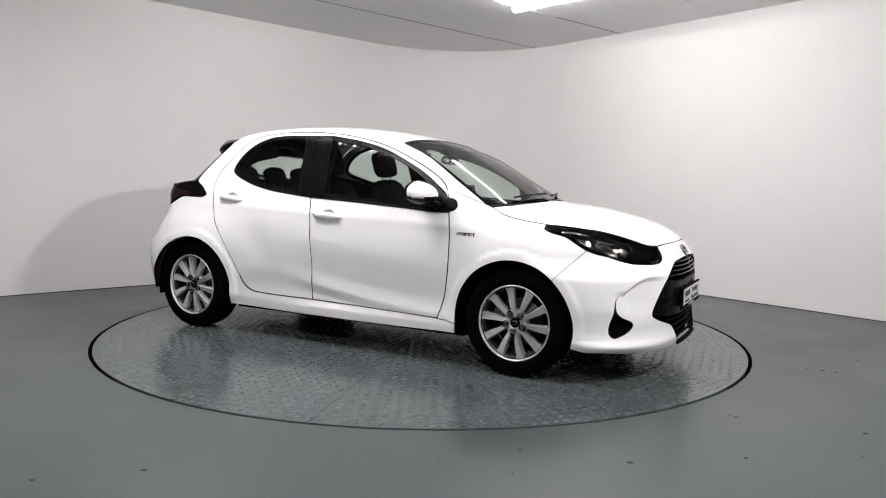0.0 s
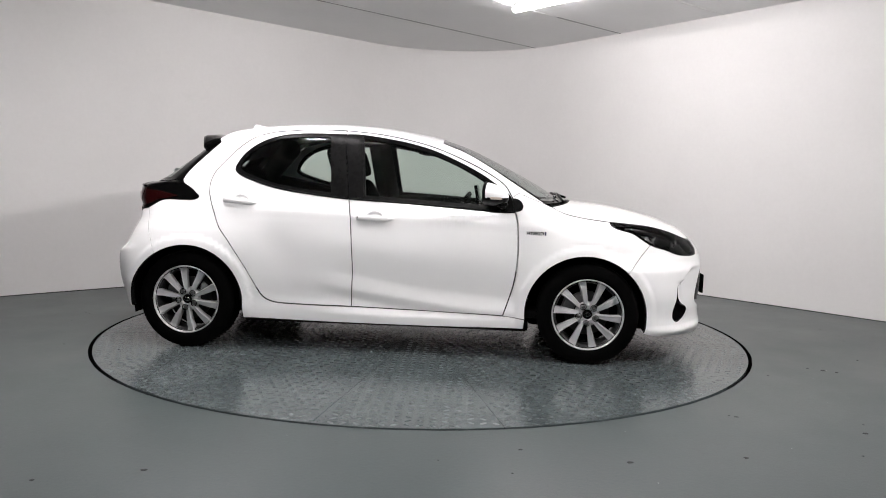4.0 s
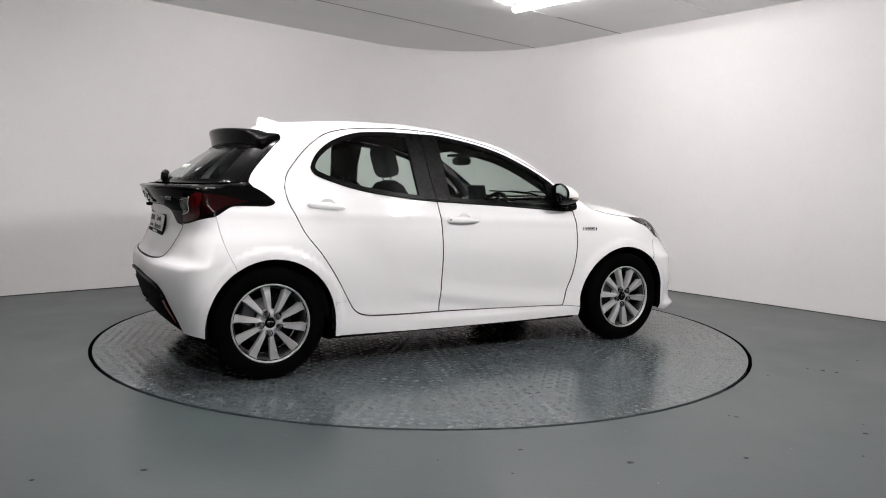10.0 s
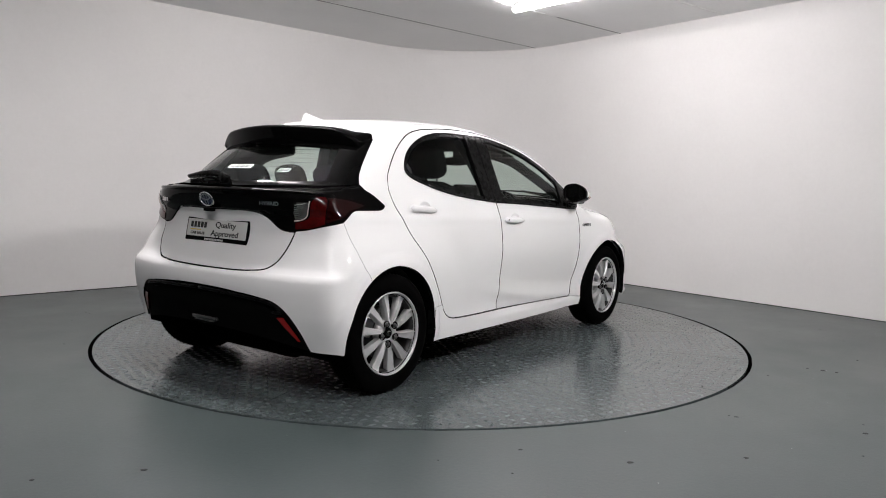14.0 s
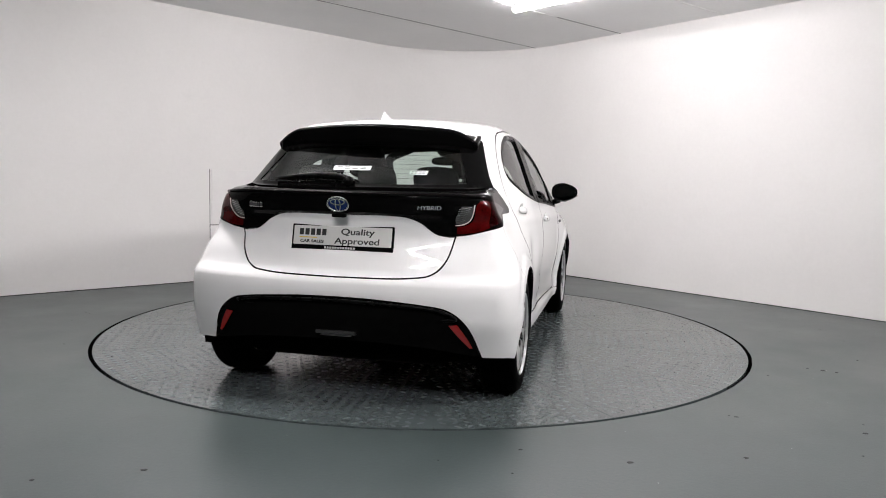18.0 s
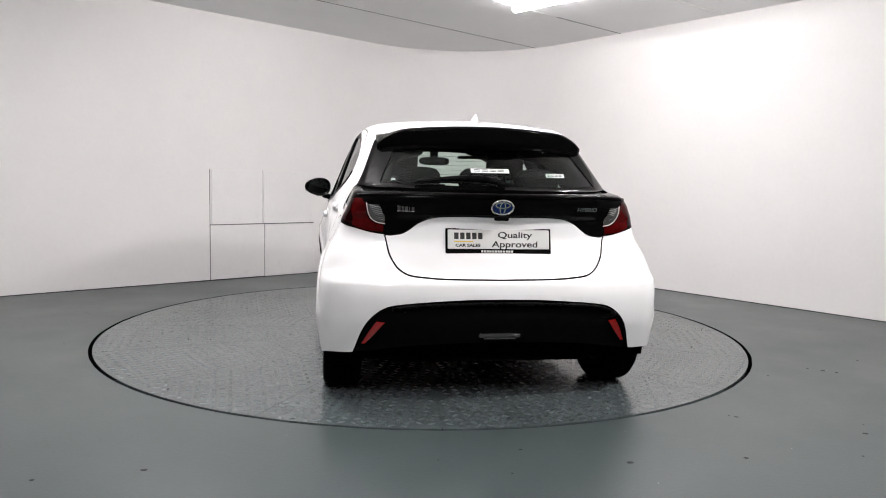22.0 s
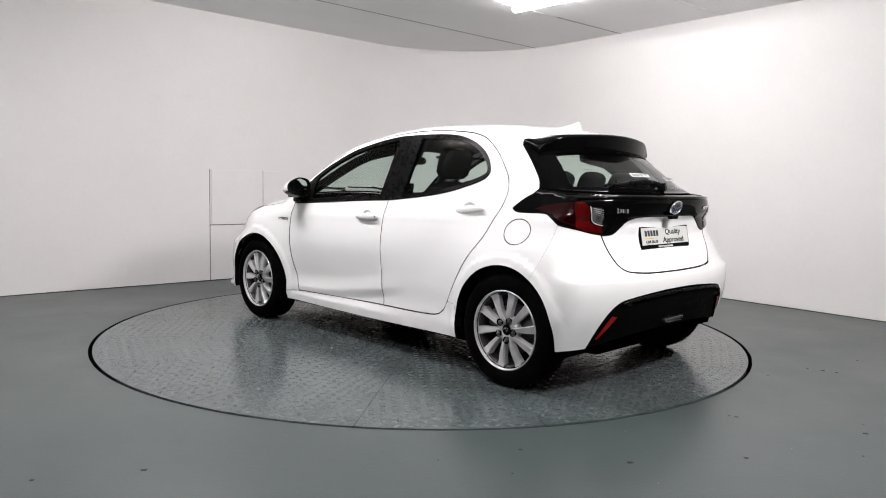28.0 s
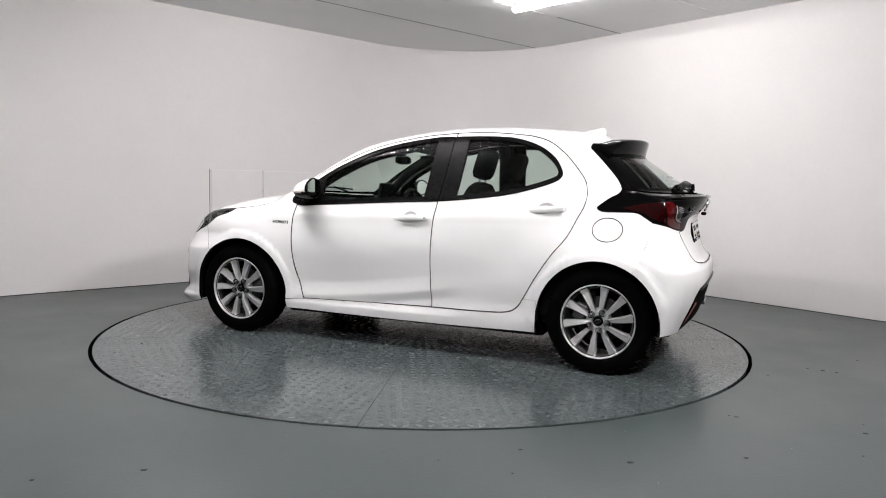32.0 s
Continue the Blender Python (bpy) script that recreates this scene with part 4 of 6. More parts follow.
        sill = loop([(ax, 0.345), (ax - 0.0, 0.408), (-0.826, 0.408)][1:], [(-0.826, 0.408), (-0.823, 0.409), (-0.788, 0.356), (-0.753, 0.328), (-0.701, 0.311), (-0.614, 0.304), (-0.205, 0.297), (0.761, 0.277), (0.897, 0.265)], [(0.897, 0.265), (0.890, 0.203)], [(0.890, 0.203), (0.3, 0.195), (-0.5, 0.197), (-0.903, 0.207)], [(-0.903, 0.207), (-0.907, 0.30), (ax, 0.408)])
        skin_panel("sill", chart, sill, pan, car, lift=0.003, depth=0.05, label="white side skirt")
    return car


def mixed(*pieces):
    """Places on the left half of the skin from pieces of flat views."""
    out = []
    for view, pts in pieces:
        out += [tuple(float(v) for v in q) for q in seen_from(view, pts)]
    return out


def dense(view, pts):
    """The same, along a soft line drawn in the flat view, so that neighbours share one edge."""
    return mixed((view, smooth(pts, 0.02)))


def other_side(line):
    return [(x, -y, z) for x, y, z in line][::-1]


def chart_loop(chart, *lines):
    """A closed outline in a chart from soft lines through places (x, y, z)."""
    return loop(*[[tuple(float(v) for v in q) for q in unroll(chart, line)] for line in lines])


ARCH_F_TOP = (ARCH_F[0] + ARCH_F[2] * math.cos(math.radians(48)), ARCH_F[1] + ARCH_F[2] * math.sin(math.radians(48)))
ARCH_R_TOP = (ARCH_R[0] + ARCH_R[2] * math.cos(math.radians(123)), ARCH_R[1] + ARCH_R[2] * math.sin(math.radians(123)))


def blob(bm, center, size, m=None, rows=10, cols=16, power=2.6):
    """A soft cushion: a rounded box about its centre."""
    rings = []
    for i in range(rows + 1):
        a = -math.pi / 2 + math.pi * i / rows
        ring = []
        for j in range(cols):
            b = 2 * math.pi * j / cols
            v = [math.cos(a) * math.cos(b), math.cos(a) * math.sin(b), math.sin(a)]
            k = sum(abs(c) ** power for c in v) ** (-1 / power)
            ring.append(bm.verts.new([center[n] + v[n] * k * size[n] / 2 for n in range(3)]))
        rings.append(ring)
    for a, b in zip(rings, rings[1:]):
        for j in range(cols):
            bm.faces.new((a[j], a[(j + 1) % cols], b[(j + 1) % cols], b[j]))
    verts = [v for r in rings for v in r]
    bmesh.ops.remove_doubles(bm, verts=bm.verts, dist=1e-5)
    if m is not None:
        bmesh.ops.transform(bm, matrix=m, verts=[v for v in verts if v.is_valid])


def soft(center, size, m=None, power=3.2):
    bm = bmesh.new()
    blob(bm, center, size, m, 12, 20, power)
    return bm


# ---- wheels ----
def wheel_meshes():
    """Tyre, rim and the pieces of one wheel, with its axle along y and its face towards +y."""
    stand = pose(0, 0, 0, -90, 0, 0)
    made = {}
    bm = bmesh.new()
    add_lathe(bm, [(0.205, -0.085), (0.225, -0.096), (0.262, -0.100), (0.295, -0.094), (0.307, -0.083), (0.3115, -0.062), (0.3125, -0.030), (0.3125, 0.030), (0.3115, 0.062), (0.307, 0.083), (0.295, 0.094), (0.262, 0.100), (0.240, 0.099), (0.225, 0.096), (0.2195, 0.088), (0.205, 0.080)], 96, stand)
    made["tyre"] = bm
    bm = bmesh.new()
    for y in (-0.045, -0.015, 0.015, 0.045):
        add_lathe(bm, [(0.3129, y - 0.0045), (0.3129, y + 0.0045)], 72, stand)
    for k in range(72):
        a = 2 * math.pi * k / 72
        for s in (-1, 1):
            m = pose(0, 0, 0, 0, math.degrees(a), 0) @ pose(0, s * 0.073, 0.3085, -s * 32, 0, 0)
            add_box(bm, (-0.0022, -0.014, -0.002), (0.0022, 0.014, 0.0022), 0, 1, m)
    made["tread_groove"] = bm
    bm = bmesh.new()
    add_lathe(bm, [(0.2065, 0.050), (0.2085, 0.066), (0.2108, 0.0785), (0.2140, 0.0850), (0.2180, 0.0855), (0.2205, 0.080), (0.216, 0.07)], 96, stand)
    made["rim"] = bm
    bm = bmesh.new()
    add_lathe(bm, [(0.207, -0.08), (0.195, -0.05), (0.192, 0.03), (0.198, 0.058), (0.2036, 0.0605)], 64, stand)
    made["barrel"] = bm
    # ten blades, each with a broad facet and a narrow bright edge
    bm = bmesh.new()
    for k in range(10):
        a = 2 * math.pi * (k + 0.18) / 10
        rows = []
        for i in range(11):
            s = i / 10
            r = 0.050 + 0.161 * s
            swirl = a + 0.05 * s - 0.03
            wide = 0.0098 + 0.0155 * s + 0.002 * max(0, s - 0.8) / 0.2
            face = 0.060 + 0.014 * math.sin(math.pi * min(1, 0.15 + s * 0.75)) - 0.006 * s + (0.010 * max(0, s - 0.85) / 0.15)
            ridge = 0.60
            prof = ((-1.0, -0.036), (-1.0, -0.0085), (-0.93, -0.006), (ridge - 0.10, -0.001), (ridge, 0.003), (ridge + 0.12, 0.003), (1.0, -0.012), (1.0, -0.038))
            row = []
            for u, h in prof:
                ang = swirl + u * wide / r
                row.append(bm.verts.new((r * math.sin(ang), face + h, r * math.cos(ang))))
            rows.append(row)
        for p, q in zip(rows, rows[1:]):
            for i in range(len(p) - 1):
                bm.faces.new((p[i], p[i + 1], q[i + 1], q[i]))
    bmesh.ops.recalc_face_normals(bm, faces=bm.faces)
    made["spokes"] = bm
    bm = bmesh.new()
    add_lathe(bm, [(0.076, 0.02), (0.076, 0.040), (0.070, 0.052), (0.060, 0.0575), (0.045, 0.059), (0.031, 0.059), (0.030, 0.050)], 60, stand)
    made["hub"] = bm
    bm = bmesh.new()
    add_lathe(bm, [(0.0285, 0.05), (0.0285, 0.060), (0.0265, 0.0625), (0.015, 0.0645), (0.001, 0.065)], 40, stand)
    made["hub_cap"] = bm
    bm = bmesh.new()
    steps = 40
    for rx, rz, cz, w in ((0.0185, 0.0125, 0, 0.0018), (0.0065, 0.0122, 0, 0.0015)):
        a = [bm.verts.new(((rx) * math.cos(2 * math.pi * i / steps), 0.0652, cz + rz * math.sin(2 * math.pi * i / steps))) for i in range(steps)]
        b = [bm.verts.new(((rx - w) * math.cos(2 * math.pi * i / steps), 0.0662, cz + (rz - w) * math.sin(2 * math.pi * i / steps))) for i in range(steps)]
        for i in range(steps):
            bm.faces.new((a[i], b[i], b[(i + 1) % steps], a[(i + 1) % steps]))
    made["cap_emblem"] = bm
    bm = bmesh.new()
    add_lathe(bm, [(0.0205, 0.0600), (0.0200, 0.0640), (0.0180, 0.0635), (0.0170, 0.048), (0.001, 0.047)], 24, stand)
    made["nut_pocket"] = bm
    nut = bmesh.new()
    add_lathe(nut, [(0.0120, 0.044), (0.0120, 0.060), (0.0100, 0.066), (0.006, 0.0685), (0.0008, 0.069)], 12, stand)
    made["nut"] = nut
    bm = bmesh.new()
    add_lathe(bm, [(0.045, 0.004), (0.075, 0.004), (0.078, -0.004), (0.137, -0.004), (0.1385, -0.009), (0.137, -0.022), (0.05, -0.022)], 60, stand)
    made["brake_disc"] = bm
    bm = bmesh.new()
    add_box(bm, (-0.05, -0.045, 0.085), (0.05, 0.025, 0.16), 0.012)
    made["brake_caliper"] = bm
    bm = bmesh.new()
    add_lathe(bm, [(0.19, -0.078), (0.05, -0.078), (0.03, -0.03), (0.02, 0.0)], 40, stand)
    made["backing_plate"] = bm
    return made


def wheels(car):
    mats = {"tyre": RUBBER, "tread_groove": LINER, "rim": SILVER, "barrel": BARREL, "spokes": SILVER, "hub": SILVER, "hub_cap": GLOSS_BLACK, "cap_emblem": CHROME, "nut_pocket": GLOSS_BLACK, "nut": NUT_DARK, "brake_disc": DISC_STEEL, "brake_caliper": NUT_DARK, "backing_plate": LINER}
    made = wheel_meshes()
    data = {}
    for name, bm in made.items():
        me = bpy.data.meshes.new(name)
        bm.normal_update()
        bm.to_mesh(me)
        bm.free()
        me.materials.append(mats[name])
        if name not in ("spokes", "brake_caliper", "tread_groove"):
            me.polygons.foreach_set("use_smooth", [True] * len(me.polygons))
        data[name] = me
    for x, s, spin in ((1.28, 1, 12), (1.28, -1, 4), (-1.28, 1, 20), (-1.28, -1, 0)):
        hub = new("wheel", data["tyre"])
        hub.parent = car
        hub.matrix_local = pose(x, s * 0.752, 0.3125, 0, 0, 0 if s == 1 else 180) @ pose(0, 0, 0, 0, spin, 0)
        tagged(hub, "black tyre on a silver ten-spoke alloy wheel")
        for name in ("tread_groove", "rim", "barrel", "spokes", "hub", "hub_cap", "cap_emblem", "brake_disc", "brake_caliper", "backing_plate"):
            ob = new(name, data[name])
            ob.parent = hub
            ob.location = (0, 0.012, 0) if name not in ("tread_groove",) else (0, 0, 0)
            if name == "brake_caliper":
                ob.rotation_euler = (0, radians(70 - spin), 0)
        for k in range(5):
            a = 2 * math.pi * (k + 0.36) / 5
            for name in ("nut", "nut_pocket"):
                ob = new(name, data[name])
                ob.parent = hub
                ob.location = (0.055 * math.sin(a), 0.0215, 0.055 * math.cos(a))


def underside(car):
    bm = bmesh.new()
    add_box(bm, (-0.93, -0.74, 0.17), (0.92, 0.74, 0.24), 0.02)
    add_box(bm, (-1.66, -0.52, 0.19), (-0.93, 0.52, 0.34), 0.03)
    add_box(bm, (0.92, -0.56, 0.18), (1.96, 0.56, 0.30), 0.03)
    part("underbody", bm, LINER, car, "black underbody")
    for x, r in ((ARCH_F[0], ARCH_F[2]), (ARCH_R[0], ARCH_R[2])):
        for s in (-1, 1):
            bm = bmesh.new()
            rows = []
            for i in range(25):
                a = math.radians(-14 + 208 * i / 24)
                rows.append([bm.verts.new((x + (r + 0.004) * math.cos(a), s * y, 0.303 + (r + 0.004) * math.sin(a))) for y in (0.83, 0.70, 0.52)])
            for p, q in zip(rows, rows[1:]):
                for i in range(2):
                    bm.faces.new((p[i], p[i + 1], q[i + 1], q[i]))
            bm.faces.new([r_[2] for r_ in rows])
            part("wheel_liner", bm, LINER, car, "black wheel arch liner", True)
    for x in (1.28, -1.28):
        bm = bmesh.new()
        add_tube(bm, [(x, -0.66, 0.31), (x, 0.66, 0.31)], 0.035, 12)
        part("axle", bm, LINER, car)


# ---- front end ----
LAMP_TOP = [(1.405, 0.706), (1.51, 0.675), (1.654, 0.613), (1.802, 0.537), (1.916, 0.451), (1.960, 0.370)]


def front_end(car):
    # Black edges again colour the shade between white panels.
    pan = (PAINT, SATIN_BLACK)
    lamp_top = mixed(("plan", LAMP_TOP))
    lamp_low_side = dense("side", [(1.412, 0.856), (1.45, 0.838), (1.541, 0.813), (1.60, 0.777), (1.655, 0.742)])
    lamp_low_nose = [lamp_low_side[-1]] + mixed(("side", [(1.70, 0.724), (1.759, 0.709)]), ("nose", [(0.615, 0.677), (0.485, 0.667), (0.44, 0.672)]))
    lamp_in = [lamp_low_nose[-1]] + mixed(("nose", [(0.401, 0.696)])) + [lamp_top[-1]]
    hood = [lamp_top[-1]] + mixed(("plan", [(1.982, 0.25), (1.995, 0.09), (1.996, 0.0)]))
    seam = dense("side", [(1.655, 0.742), (1.58, 0.66), ARCH_F_TOP])
    arch = mixed(("side", ring_of(*ARCH_F, 48, -15, 16)))
    foot = [arch[-1]] + mixed(("side", [(1.70, 0.192), (1.781, 0.193)]), ("nose", [(0.635, 0.183), (0.431, 0.185), (0.246, 0.183)]))
    grille_half = mixed(("nose", [(0.0, 0.69), (0.178, 0.684), (0.283, 0.672), (0.323, 0.656), (0.41, 0.594), (0.491, 0.461), (0.524, 0.384), (0.503, 0.366), (0.461, 0.347), (0.323, 0.301), (0.284, 0.258), (0.248, 0.183)]))
    slot = mixed(("nose", [(0.678, 0.533), (0.729, 0.489), (0.748, 0.409), (0.756, 0.334), (0.752, 0.288), (0.737, 0.271), (0.708, 0.279), (0.661, 0.306), (0.642, 0.344), (0.661, 0.365), (0.704, 0.388), (0.734, 0.425), (0.726, 0.489), (0.676, 0.535)]))
    for s in (1, -1):
        flip = (lambda l: l) if s == 1 else (lambda l: [(x, -y, z) for x, y, z in l])
        cheek = chart_loop("front", flip(lamp_low_nose[::-1]), flip(seam), flip(arch), flip(foot), flip(grille_half[::-1][:4]), flip(grille_half[::-1][3:]), flip([grille_half[0], hood[-1]]), flip(hood[::-1]), flip(lamp_in[::-1]))
        hole = chart_loop("front", flip(slot + slot[:1]))
        ob = skin_panel("front_bumper", "front", cheek, pan, car, holes=[hole], hole_gap=0.0, gap=0.0008, depth=0.03, grid=0.010, label="white front bumper half with an air slot")
        skin_panel("air_slot", "front", hole, (GRAIN_BLACK, LINER), ob, gap=-0.004, lift=-0.035, depth=0, label="black air slot")
        # head lamp
        lamp = chart_loop("front", flip(lamp_top), flip(lamp_in[::-1]), flip(lamp_low_nose[::-1]), flip(lamp_low_side[::-1]))
        lens = skin_panel("headlight", "front", lamp, (LENS, GLOSS_BLACK), car, gap=0.0015, lift=0.001, depth=0.012, grid=0.015, label="dark halogen headlight behind a clear lens")
        skin_panel("housing", "front", inset(lamp, 0.002), (GLOSS_BLACK, GLOSS_BLACK), lens, gap=0.0, lift=-0.045, depth=-0.03, grid=0.02, label="black lamp housing")
        rim = inset(lamp, 0.009)
        skin_panel("lamp_bezel", "front", lamp, (GLOSS_BLACK, GLOSS_BLACK), lens, holes=[rim], hole_gap=0.0, gap=0.002, lift=-0.002, depth=0.012, label="gloss black lamp rim")
        for (x, y, z), r in (((1.697, 0.634, 0.754), 0.032), ((1.812, 0.556, 0.724), 0.042)):
            m = pose(x, s * y, z) @ pose(0, 0, 0, 0, 0, s * 32) @ pose(0, 0, 0, 0, 90, 0)
            bm = bmesh.new()
            add_lathe(bm, [(r * 0.55, -0.03), (r * 0.78, -0.006), (r, 0.010), (r * 1.05, 0.012), (r * 1.06, 0.004)], 36, m)
            part("reflector_bowl", bm, LAMP_CHROME if r < 0.04 else GLOSS_BLACK, lens, "bright lamp reflector" if r < 0.04 else "black lamp bowl", True)
            bm = bmesh.new()
            add_lathe(bm, [(r * 0.66, -0.010), (r * 0.60, 0.006), (r * 0.42, 0.018), (r * 0.2, 0.0235), (0.0005, 0.025)], 30, m)
            part("projector_lens", bm, PROJECTOR, lens, "", True)
            if r > 0.04:
                # bright crescent on the inner side of the projector
                bm = bmesh.new()
                rows = []
                for k in range(15):
                    a = math.radians(-s * 90 - 62 + 124 * k / 14)
                    w = 0.004 + 0.012 * math.sin(math.pi * k / 14)
                    rows.append([bm.verts.new(m @ Vector((q * math.cos(a), q * math.sin(a), h))) for q, h in ((r * 1.12, -0.006), (r * 1.12 + w * 0.5, 0.006), (r * 1.12 + w, 0.012), (r * 1.12 + w + 0.002, 0.004))])
                for p, q in zip(rows, rows[1:]):
                    for k in range(3):
                        bm.faces.new((p[k], p[k + 1], q[k + 1], q[k]))
                bmesh.ops.recalc_face_normals(bm, faces=bm.faces)
                part("reflector_crescent", bm, LAMP_CHROME, lens, "bright curved reflector", True)
        for pts in ([(1.50, 0.835), (1.56, 0.832), (1.63, 0.82)], [(1.60, 0.79), (1.64, 0.765), (1.69, 0.745)]):
            q = on_skin("side_l", pts, -0.02)
            bm = bmesh.new()
            add_tube(bm, [(a, s * b * 0.985, c) for a, b, c in q], 0.006, 8)
            part("light_guide", bm, LAMP_CHROME, lens, "", True)
        m = pose(1.638, s * 0.662, 0.768) @ pose(0, 0, 0, 20, 60, s * 25)
        part("turn_bulb", box((-0.02, -0.016, -0.016), (0.02, 0.016, 0.016), 0.007, 2, m), LAMP_CHROME, lens)
    # grille
    grille_line = chart_loop("front", grille_half, [grille_half[-1], other_side(grille_half)[0]], other_side(grille_half))
    back = skin_panel("grille", "front", grille_line, (LINER, LINER), car, gap=-0.004, lift=-0.045, depth=0, label="black grille with thin slats and a plain plate bar")
    bar = mixed(("nose", [(0.0, 0.572), (0.195, 0.564), (0.343, 0.571), (0.423, 0.585)])), mixed(("nose", [(0.423, 0.585), (0.493, 0.461), (0.521, 0.385)])), mixed(("nose", [(0.521, 0.385), (0.411, 0.365), (0.195, 0.354), (0.0, 0.352)]))
    skin_panel("plate_bar", "front", chart_loop("front", *bar, other_side(bar[2]), other_side(bar[1]), other_side(bar[0])), (SATIN_BLACK, SATIN_BLACK), back, gap=0.004, lift=-0.008, depth=0.03, label="smooth dark plate bar")
    for z0, w in ((0.598, 0.40), (0.622, 0.355), (0.646, 0.325), (0.668, 0.28), (0.33, 0.38), (0.295, 0.31), (0.26, 0.27), (0.225, 0.25)):
        q = seen_from("nose", [(w * k / 12, z0 - 0.006 * (1 - (k / 12) ** 2) * (z0 > 0.5)) for k in range(-12, 13)], -0.018)
        bm = bmesh.new()
        add_tube(bm, [tuple(v) for v in q], 0.007, 8)
        part("slat", bm, GLOSS_BLACK if z0 > 0.5 else GRAIN_BLACK, back, "", True)
    q = seen_from("nose", [(0.245 * k / 12, 0.192) for k in range(-12, 13)], 0.0)
    bm = bmesh.new()
    add_tube(bm, [tuple(v) for v in q], 0.013, 10)
    part("lower_lip", bm, GRAIN_BLACK, back, "black lip under the grille", True)
    # front badge on the nose
    c = seen_from("nose", [(0.0, 0.722)])[0]
    emblem(car, pose(c[0] + 0.004, 0, 0.722) @ pose(0, 0, 0, 90, 0, 90) @ pose(0, 0, 0, -34, 0, 0), 0.055, 0.038)
    # front plate
    c = seen_from("nose", [(0.0, 0.46)])[0]
    number_plate(car, pose(c[0] + 0.010, 0, 0.455) @ pose(0, 0, 0, 0, 0, 90) @ pose(0, 0, 0, 90, 0, 0), "front")
    # wipers
    for y0, y1 in ((-0.42, 0.10), (0.12, 0.55)):
        a, b = on_skin("top", [(screen_base(y0) - 0.03, y0), (screen_base(y1) - 0.055, y1)], 0.018)
        m1 = on_skin("top", [(screen_base((y0 + y1) / 2) - 0.05, (y0 + y1) / 2)], 0.018)[0]
        piv = on_skin("top", [(screen_base(y0) + 0.02, y0 - 0.04)], 0.012)[0]
        bm = bmesh.new()
        add_tube(bm, smooth([tuple(a), tuple(m1), tuple(b)], 0.03), 0.006, 8)
        w = part("wiper", bm, SATIN_BLACK, car, "black windscreen wiper at rest", True)
        bm = bmesh.new()
        add_tube(bm, smooth([tuple(piv), tuple((piv + m1) / 2 + np.array([0, 0, 0.004])), tuple(m1 + np.array([0, 0, 0.004]))], 0.03), 0.009, 8)
        part("wiper_arm", bm, SATIN_BLACK, w, "", True)


def emblem(car, m, rx, rz):
    """A plain oval badge: a chrome ring round a dark field, with a chrome bar across."""
    steps = 48
    bm = bmesh.new()
    prof = ((1.0, -0.004), (1.0, 0.004), (0.93, 0.008), (0.86, 0.005), (0.84, 0.0))
    rings = [[bm.verts.new((rx * k * math.cos(2 * math.pi * i / steps), rz * (1 - (1 - k) * rx / rz) * math.sin(2 * math.pi * i / steps), h)) for i in range(steps)] for k, h in prof]
    for a, b in zip(rings, rings[1:]):
        for i in range(steps):
            bm.faces.new((a[i], a[(i + 1) % steps], b[(i + 1) % steps], b[i]))
    bmesh.ops.transform(bm, matrix=m, verts=bm.verts)
    e = part("badge", bm, CHROME, car, "plain oval chrome badge on a blue field", True)
    bm = bmesh.new()
    add_prism(bm, [(rx * 0.9 * math.cos(2 * math.pi * i / steps), rz * 0.9 * math.sin(2 * math.pi * i / steps)) for i in range(steps)], -0.004, 0.0015, m)
    part("badge_field", bm, BADGE_BLUE, e)
    bm = bmesh.new()
    for cx, cz, sx, sz, w in ((0, 0.30 * rz, 0.66 * rx, 0.42 * rz, 0.15), (0, -0.04 * rz, 0.27 * rx, 0.80 * rz, 0.3)):
        a = [bm.verts.new((cx + sx * math.cos(2 * math.pi * i / steps), cz + sz * math.sin(2 * math.pi * i / steps), 0.0045)) for i in range(steps)]
        b = [bm.verts.new((cx + (sx - 0.006) * math.cos(2 * math.pi * i / steps), cz + (sz - 0.006) * math.sin(2 * math.pi * i / steps), 0.0045)) for i in range(steps)]
        c = [bm.verts.new((v.co.x * 1.02, v.co.y * 1.02, 0.001)) for v in a]
        for i in range(steps):
            j = (i + 1) % steps
            bm.faces.new((a[i], a[j], b[j], b[i]))
            bm.faces.new((c[i], c[j], a[j], a[i]))
    bmesh.ops.transform(bm, matrix=m, verts=bm.verts)
    part("badge_bars", bm, CHROME, e)


